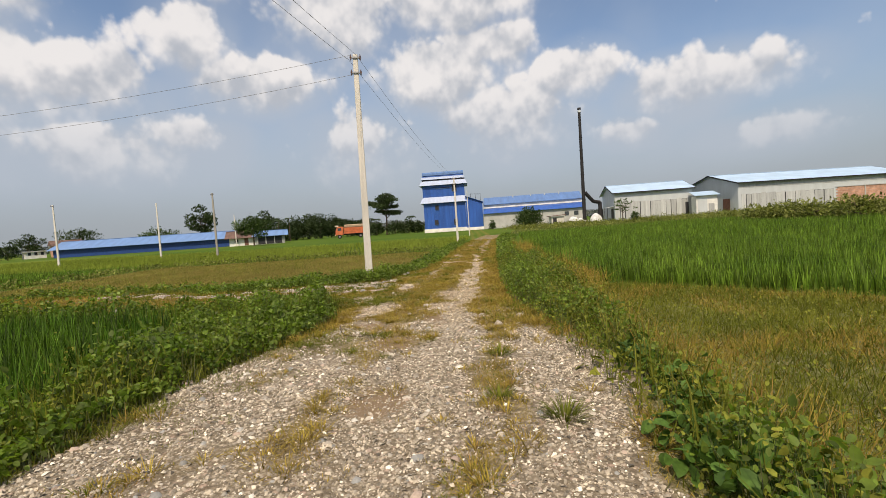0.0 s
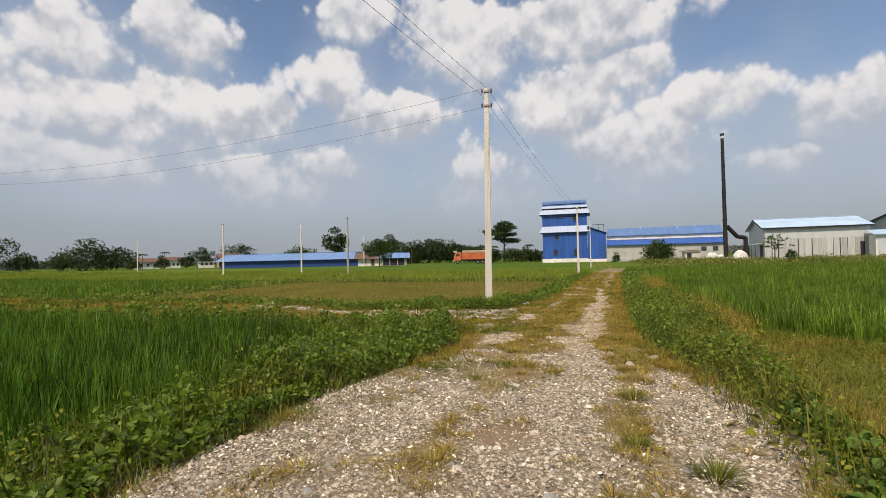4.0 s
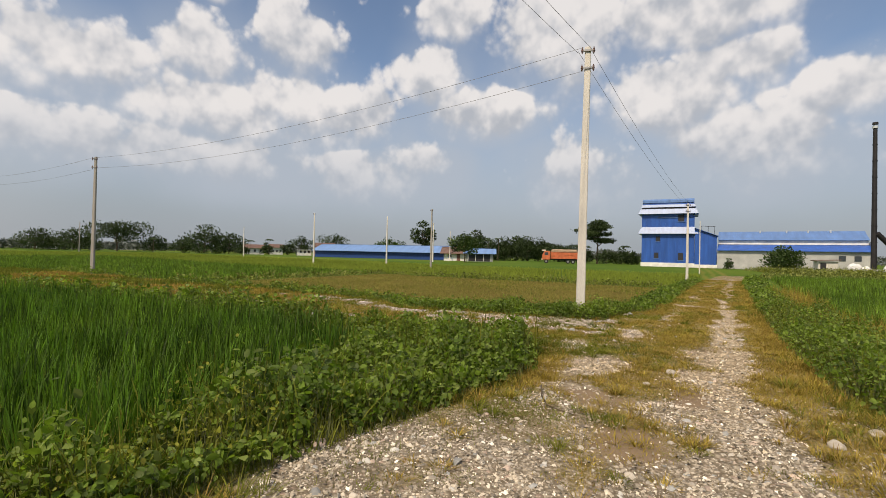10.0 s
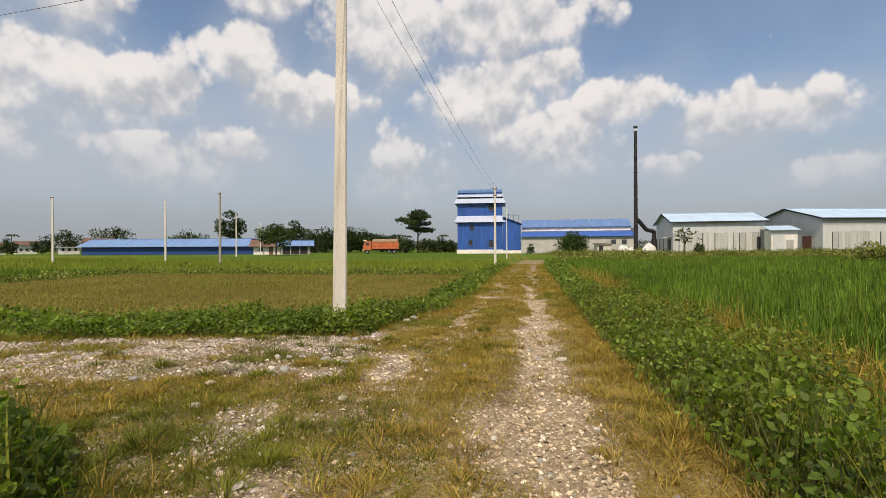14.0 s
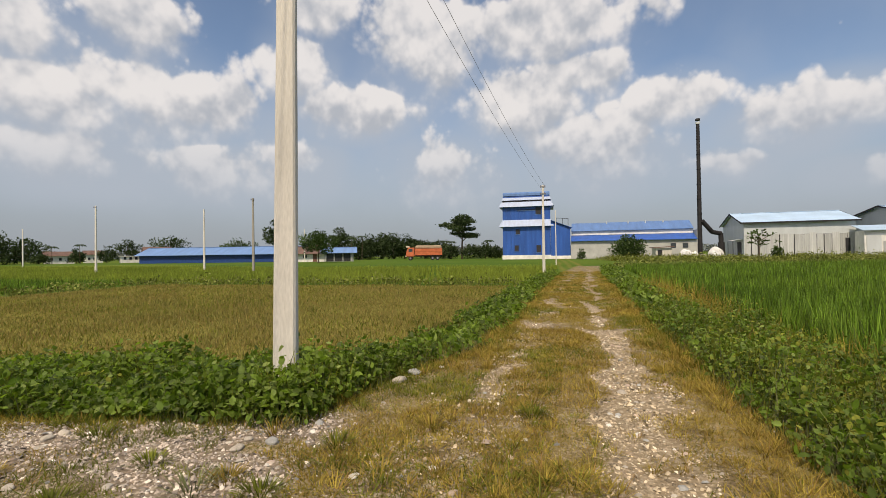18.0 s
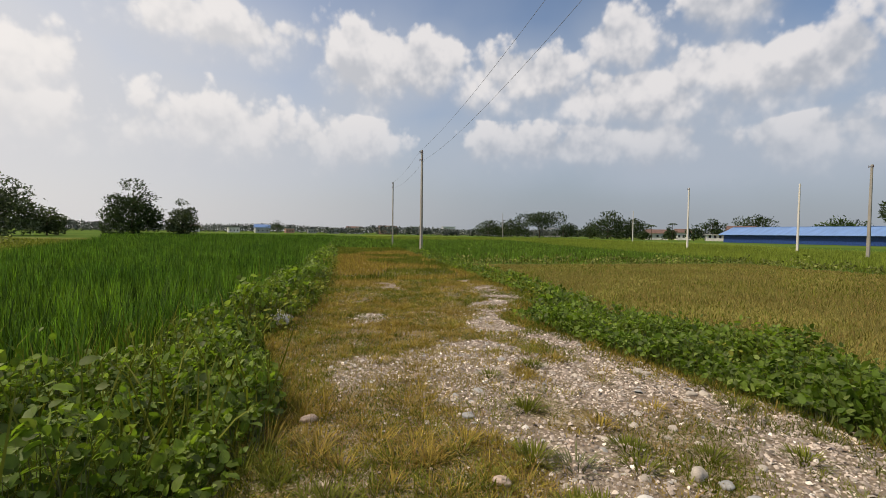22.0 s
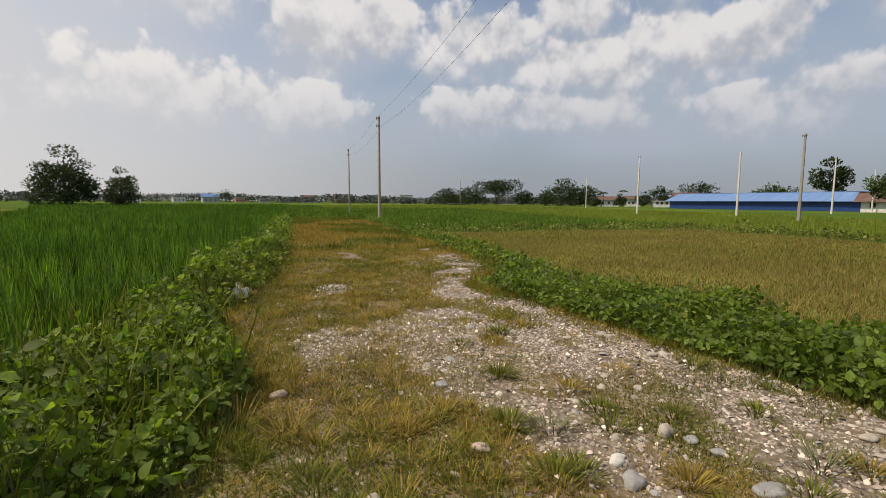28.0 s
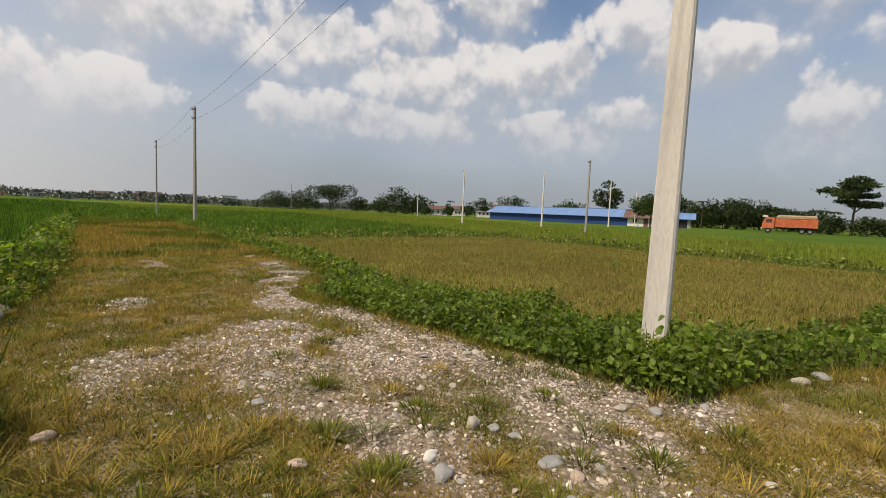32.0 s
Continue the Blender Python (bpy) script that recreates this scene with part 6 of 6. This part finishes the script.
def clumped_grass():
    """Rosettes of blades leaning outward, the way low track grass grows."""
    g = np.random.default_rng(35)
    poly = [(-12, -5.8), (-3, -5.9), (-.4, -6), (-.5, -17), (4.9, -17), (4.9, -6), (4.8, 6), (5.4, 16), (2.2, 16), (1.6, 6), (.5, -1), (-12, 0)]
    cx, cy = sown(g, poly, 34)
    d, s = on_road(cx, cy), gravel(cx, cy)
    want = np.clip(.14 + .9 * (1 - s * 1.5) + .9 * grassy(cx, cy), .05, 1) * smooth(.2, .55, wob(cx, cy, .9, 46) + .3 * smooth(.6, .1, d) * (.2 + .8 * smooth(-10, -8, cy)) + .3 * grassy(cx, cy) + .25 * smooth(1.6, .6, cx) * smooth(-3.2, -4.2, cy))
    k = (d > -.2) & (g.random(len(cx)) < want * np.minimum(1, .3 + .7 * smooth(-10.5, -7.5, cy) + .6 * grassy(cx, cy)) * (1 - .9 * bare(cx, cy)))
    cx, cy, d = cx[k], cy[k], d[k]
    m = (g.uniform(22, 75, len(cx)) * np.clip(1.3 - np.hypot(cx - 2.6, np.maximum(0, cy + 4)) / 16, .35, 1)).astype(int)
    rad = np.repeat(g.uniform(.04, .15, len(cx)), m)
    size = np.repeat(g.uniform(.05, .15, len(cx)) * (1 + .6 * smooth(.4, .0, d)), m)
    dry = np.repeat(wob(cx, cy, 1.3, 48) + g.normal(0, .2, len(cx)) - .2 * smooth(.8, 2.2, cx) < .58, m)
    cx, cy = np.repeat(cx, m), np.repeat(cy, m)
    a, r = g.uniform(0, 6.2832, len(cx)), np.sqrt(g.random(len(cx)))
    x, y = cx + rad * r * np.cos(a), cy + rad * r * np.sin(a)
    h = size * g.uniform(.5, 1.2, len(x))
    tip = .25 + .85 * r + g.normal(0, .25, len(x))
    w = .006 + .0006 * np.maximum(0, np.hypot(x - 2.6, y + 6) - 5)
    close = np.hypot(x - 2.6, np.maximum(0, y + 5)) < 3.5
    for sel, mat, lab, kind in ((dry & close, M_GRASS, "straw-coloured grass clumps growing over the track", 0), (~dry & close, M_GREENGRASS, "green grass clumps growing over the track", 0),
        (dry & ~close, M_GRASS, "straw-coloured grass clumps growing over the track", 2), (~dry & ~close, M_GREENGRASS, "green grass clumps growing over the track", 2)):
        stuff("track_grass", blades(g, x[sel], y[sel], land(x, y)[sel] - .005, h[sel], w[sel], kind, .2, (.3, .9), a[sel] - 1.5708, tip[sel]), mat, lab, "grass")


clumped_grass()


def side_track_grass():
    g = np.random.default_rng(33)
    x, y = sown(g, [(-40, -5.4), (-11, -6), (-11, 0), (-40, 1.2)], 260)
    k = (on_road(x, y) > -.4) & (g.random(len(x)) < np.clip(1.3 + x / 60, .3, 1))
    x, y = x[k], y[k]
    far = -x
    green = wob(x, y, 2.2, 12) + .25 * smooth(-18, -36, x) > .55
    h = g.uniform(.06, .2, len(x)) * (.6 + .8 * wob(x, y, 1.2, 9))
    for sel, m, lab in ((~green, M_GRASS, "straw-coloured grass covering the far end of the side track"), (green, M_GREENGRASS, "green grass covering the far end of the side track")):
        stuff("track_grass", blades(g, x[sel], y[sel], land(x, y)[sel], h[sel], (.012 + .0011 * far)[sel], 2, .5), m, lab, "grass")


side_track_grass()
x, y = sown(rg, [(5.1, -17), (5.2, -8), (5.4, -3), (5.6, 5), (6.2, 16), (7.4, 16), (6.9, 4), (6.8, -2.5), (6.0, -9), (5.9, -17)], 110)
stuff("dry_weed_stalks", blades(rg, x, y, land(x, y), rg.uniform(.3, .75, len(x)) * (.5 + .8 * wob(x, y, 1.3, 8)), .010, 0, .4), M_GRASS, "dry golden weed stalks standing along the verge", "grass")
x, y = sown(rg, [(5.7, -5.5), (6.0, -1), (6.3, 4), (7.2, 4), (6.9, -1), (6.9, -4)], 420)
k = wob(x, y, 1.2, 77) > .42
x, y = x[k], y[k]
stuff("dry_weed_stalks", blades(rg, x, y, land(x, y) + rg.uniform(0, .3, len(x)), rg.uniform(.15, .45, len(x)), .009, 0, .9, (.4, 1.6)), M_GRASS, "tangle of dead yellow weeds beside the rice", "grass")

# large-leaved squash vines on the verge
leafy("squash_vine", [(4.6, -13.9), (4.5, -12.8), (5.0, -11.8), (4.9, -10.4), (5.5, -10.2), (5.6, -12.5), (5.5, -13.9)], 330, .36, .10, "sprawling squash vine with large green leaves", M_SQUASH, seed=15, stems=False)
leafy("yellow_squash_vine", [(4.5, -11.5), (4.9, -11.5), (4.95, -10.5), (4.6, -10.5)], 90, .2, .11, "yellowing squash leaves trailing over the gravel", M_WEED, seed=16, stems=False)
leafy("yellow_squash_vine", [(-.62, -12.3), (-.3, -12.3), (-.3, -12.0), (-.62, -12.0)], 90, .45, .13, "yellow squash leaf among the bean plants", M_YELLOWLEAF, seed=17, stems=False)


# ---- stones ----
PEB_V = np.array([(.5, -.1, -.2), (.16, .46, -.18), (-.48, .16, -.2), (-.12, -.48, -.17), (.2, .02, .42), (-.2, .04, .36)])
PEB_F = np.array([(0, 1, 4), (1, 5, 4), (1, 2, 5), (2, 3, 5), (3, 4, 5), (3, 0, 4)])
STONE_V = np.array([(.5, .05, -.2), (.28, .42, -.16), (-.2, .46, -.2), (-.5, .02, -.15), (-.26, -.42, -.2), (.25, -.4, -.17), (.22, .16, .42), (-.26, .12, .46), (.02, -.24, .38)])
STONE_F = np.array([(0, 1, 6), (1, 2, 6), (2, 7, 6), (2, 3, 7), (3, 4, 7), (4, 8, 7), (4, 5, 8), (5, 0, 8), (0, 6, 8), (6, 7, 8)])


def gravel_stones():
    g = np.random.default_rng(41)
    poly = [(-9, -5.4), (-.3, -6), (-.3, -17), (4.9, -17), (4.9, -9), (4.3, -3), (5, 9), (2.2, 9), (.9, -.5), (-9, -.5)]
    x, y = sown(g, poly, 2800)
    s = gravel(x, y)
    k = g.random(len(x)) < s * .85 * np.clip(1.3 - np.hypot(x - 2.6, np.maximum(0, y + 4)) / 14, .2, 1)
    x, y = x[k], y[k]
    n = len(x)
    size = np.clip(.0104 * np.exp(g.normal(0, .5, n)), .006, .03)
    sz = np.stack([size * g.uniform(.8, 1.5, n), size * g.uniform(.7, 1.1, n), size * g.uniform(.4, .8, n)], 1) * 1.6
    z = land(x, y) + sz[:, 2] * .2
    turn = turns_of(g.uniform(0, 6.28, n), g.normal(0, .45, n), g.normal(0, .45, n))
    earthy = smooth(2.4, .6, x) * smooth(-6.8, -5.2, y) > g.random(n) * .9 + .05
    sandy = ~earthy & (smooth(-9, -6, y) > g.random(n))
    for sel, mat, lab in ((~earthy & ~sandy, M_PEBBLE, "loose pale river gravel strewn over the track"), (sandy, M_PEBBLE_WARM, "loose sandy river gravel strewn over the wheel tracks"), (earthy, M_PEBBLE_BROWN, "loose brownish gravel strewn over the side track")):
        stuff("gravel_stones", spread(PEB_V, PEB_F, np.stack([x, y, z], 1)[sel], turn[sel], sz[sel]), mat, lab, "gravel")
    # larger stones lying loose among the gravel
    x, y = sown(g, [(-7, -5.4), (-.3, -6), (-.3, -15.5), (4.6, -15.5), (4.3, -3), (4.6, 3), (2.2, 3), (.9, -.8), (-7, -1)], 48)
    k = g.random(len(x)) < gravel(x, y) * (.4 + .9 * wob(x, y, .6, 71)) + .03
    x, y = x[k], y[k]
    n = len(x)
    size = np.clip(.038 * np.exp(g.normal(0, .38, n)), .022, .095)
    sz = np.stack([size * g.uniform(.9, 1.5, n), size * g.uniform(.8, 1.1, n), size * g.uniform(.35, .65, n)], 1)
    kind = g.random(n)
    turn = turns_of(g.uniform(0, 6.28, n), g.normal(0, .2, n), g.normal(0, .2, n))
    at = np.stack([x, y, land(x, y) + sz[:, 2] * .12], 1)
    for lo, hi, mat, lab in ((0, .5, M_STONE_PALE, "pale river stones scattered through the gravel"), (.5, .72, M_STONE_GREY, "grey river stones scattered through the gravel"), (.72, .88, M_STONE_PINK, "pinkish river stones scattered through the gravel"), (.88, 1.1, M_STONE_WHITE, "white stones scattered through the gravel")):
        sel = (kind >= lo) & (kind < hi)
        stuff("gravel_stones", spread(STONE_V, STONE_F, at[sel], turn[sel], sz[sel]), mat, lab, "gravel")


gravel_stones()


def stone(x, y, sx, sy, sz, mat, label, seed):
    bm = bmesh.new()
    bmesh.ops.create_icosphere(bm, subdivisions=3, radius=.5)
    g = random.Random(seed)
    o = Vector((g.uniform(0, 9), g.uniform(0, 9), g.uniform(0, 9)))
    for v in bm.verts:
        v.co *= 1 + .38 * noise.noise(v.co * 1.9 + o) + .05 * noise.noise(v.co * 6.0 + o)
        v.co = Vector((v.co.x * sx * .88, v.co.y * sy * .88, v.co.z * sz * .88))
    me = bpy.data.meshes.new("stone")
    bm.to_mesh(me)
    bm.free()
    me.polygons.foreach_set("use_smooth", np.ones(len(me.polygons), bool))
    me.materials.append(mat)
    ob = new("stone", me)
    ob.matrix_world = pose(x, y, float(land(np.array(x), np.array(y))) + sz * .16, 0, 0, g.uniform(0, 360))
    tagged(ob, label, "stone", "loose stones")


for n, (x, y, s, kind) in enumerate(((-.035, -10.65, .16, 2), (2.43, -6.36, .17, 0), (.96, -2.09, .10, 0), (.44, -1.53, .09, 0), (1.16, 2.66, .09, 3), (-1.13, -1.70, .12, 0), (-1.17, -5.03, .14, 2),
    (-1.01, -3.87, .12, 1), (-1.81, -1.87, .13, 0), (.41, -3.35, .16, 1), (.20, -3.27, .09, 3), (1.40, .9, .08, 3), (3.57, -2.48, .18, 0), (1.41, -4.26, .13, 0), (.2, -4.6, .13, 0), (1.48, -1.93, .08, 3), (3.31, -8.05, .13, 0),
    (3.8, -8.42, .18, 0), (4.2, -7.9, .17, 0), (1.0, -3.0, .14, 1), (1.15, .55, .2, 1), (2.2, -7.2, .11, 0), (.9, -9.3, .09, 2))):
    mat, lab = ((M_STONE_PALE, "pale rounded river stone lying on the track"), (M_STONE_GREY, "flat slate-grey river stone lying on the track"), (M_STONE_PINK, "pinkish-brown river stone lying on the track"), (M_STONE_WHITE, "white stone lying on the track edge"))[kind]
    stone(x, y, s, s * .75, s * .5, mat, lab, n)


stone(-4.88, -5.66, .36, .27, .34, M_STONE_WHITE, "pale broken rock lying at the edge of the bean plants", 77)
stone(-5.2, -5.6, .26, .2, .16, M_STONE_PALE, "low pale rock beside a larger one", 78)


def tuft(x, y, n, h, mat, label, seed):
    """A rosette: upright blades in the middle, leaning ones round the rim."""
    g = np.random.default_rng(seed)
    a, r = g.uniform(0, 6.2832, n), np.sqrt(g.random(n))
    px, py = x + (.25 + h * .2) * .35 * r * np.cos(a), y + (.25 + h * .2) * .35 * r * np.sin(a)
    v, f = blades(g, px, py, land(px, py) - .01, h * g.uniform(.5, 1.1, n), .007, 1, .15, (.3, .9), a - 1.5708, .15 + .75 * r + g.normal(0, .15, n))
    ob = new("grass_tuft", np_mesh("grass_tuft", v, f, mat))
    tagged(ob, label, "grass tuft", "grass tufts")


for n, (x, y, k, h, green) in enumerate(((3.75, -6.4, 60, .3, 1), (.55, -1.35, 45, .28, 0), (1.15, -1.5, 70, .22, 1), (1.75, -1.0, 80, .2, 0), (2.55, -.6, 70, .25, 1), (-.35, -3.0, 70, .16, 1), (-.1, -4.0, 60, .14, 1), (.75, -2.6, 60, .18, 1), (.35, -5.4, 80, .3, 1),
    (1.3, -5.9, 60, .25, 1), (3.7, -10.2, 80, .3, 1), (3.9, -9.4, 70, .3, 0), (3.6, -11.6, 70, .25, 1), (.5, -8.9, 50, .18, 1), (-1.9, -3.4, 60, .15, 1), (-2.6, -4.4, 70, .15, 0), (4.1, -12.1, 90, .35, 1))):
    tuft(x, y, int(k * 1.6), h * .62, M_GREENGRASS if green else M_GRASS, "green grass tuft growing through the gravel" if green else "straw-coloured grass tuft growing through the gravel", 300 + n)

for n, (x, y, k, h, tone) in enumerate(((-1.06, -3.39, 75, 0.15, 1), (-0.32, -3.67, 90, 0.15, 1), (-0.18, -3.45, 45, 0.17, 2), (0.25, -3.68, 70, 0.14, 1), (-0.67, -3.00, 60, 0.11, 0), (-0.29, -2.98, 50, 0.10, 1), (-0.09, -3.08, 60, 0.12, 1), (-0.12, -2.57, 60, 0.12, 1), (-0.80, -1.69, 55, 0.14, 1), (0.50, -3.08, 90, 0.12, 0), (0.59, -2.29, 34, 0.19, 2), (0.02, -2.01, 70, 0.12, 1), (-0.91, -2.37, 50, 0.10, 0), (0.26, -3.55, 60, 0.13, 1), (-2.16, -2.88, 70, 0.14, 1), (-2.36, -2.52, 60, 0.12, 0), (0.71, -2.13, 60, 0.12, 0), (1.02, -2.23, 60, 0.14, 1))):
    mat, lab = ((M_GRASS, "orange-brown grass tuft on the stony side track"), (M_GREENGRASS, "grey-green grass tuft on the stony side track"), (M_STEM, "stiff brown stubble tuft on the stony side track"))[tone]
    tuft(x, y, int(k * 1.8), h * .9, mat, lab, 400 + n)
for n, (x, y, sx, sy, sz, kind) in enumerate(((0.66, -2.76, 0.22, 0.13, 0.05, 1), (0.06, -2.82, 0.14, 0.11, 0.10, 0), (0.24, -3.31, 0.10, 0.08, 0.06, 3), (0.17, -2.73, 0.11, 0.09, 0.05, 1), (-1.14, -1.82, 0.11, 0.08, 0.06, 0), (-1.74, -1.83, 0.10, 0.07, 0.05, 0), (-0.55, -2.49, 0.10, 0.07, 0.05, 0), (0.84, -2.76, 0.10, 0.08, 0.06, 2), (-0.09, -3.94, 0.12, 0.09, 0.07, 2), (0.32, -2.69, 0.09, 0.07, 0.04, 1), (0.05, -2.36, 0.08, 0.06, 0.04, 0), (0.47, -1.70, 0.12, 0.08, 0.06, 0), (0.65, -1.54, 0.14, 0.10, 0.06, 1), (1.08, 0.19, 0.22, 0.15, 0.10, 0))):
    mat, lab = ((M_STONE_PALE, "pale rounded stone lying on the side track"), (M_STONE_GREY, "flat slate-grey stone lying on the side track"), (M_STONE_PINK, "tan river stone lying on the side track"), (M_STONE_WHITE, "small white stone lying on the side track"))[kind]
    stone(x, y, sx, sy, sz, mat, lab, 500 + n)


def fallen_stick(points, r):
    """A thin bent twig lying on the ground."""
    bm = bmesh.new()
    pts = [Vector((x, y, float(land(np.array(x), np.array(y))) + r * .9 + lift)) for x, y, lift in points]
    for i, (a, b) in enumerate(zip(pts, pts[1:])):
        tube(bm, a, b, r * (1 - .13 * i), r * (1 - .13 * (i + 1)), 6)
    me = bpy.data.meshes.new("fallen_stick")
    bm.to_mesh(me)
    bm.free()
    me.materials.append(M_BARK)
    tagged(new("fallen_stick", me), "thin bent brown stick lying on the bare track", "stick")


fallen_stick(((1.12, -8.16, 0.05), (1.22, -8.48, 0.02), (1.34, -8.70, 0.00), (1.49, -8.79, 0.00), (1.67, -8.86, 0.00)), .011)
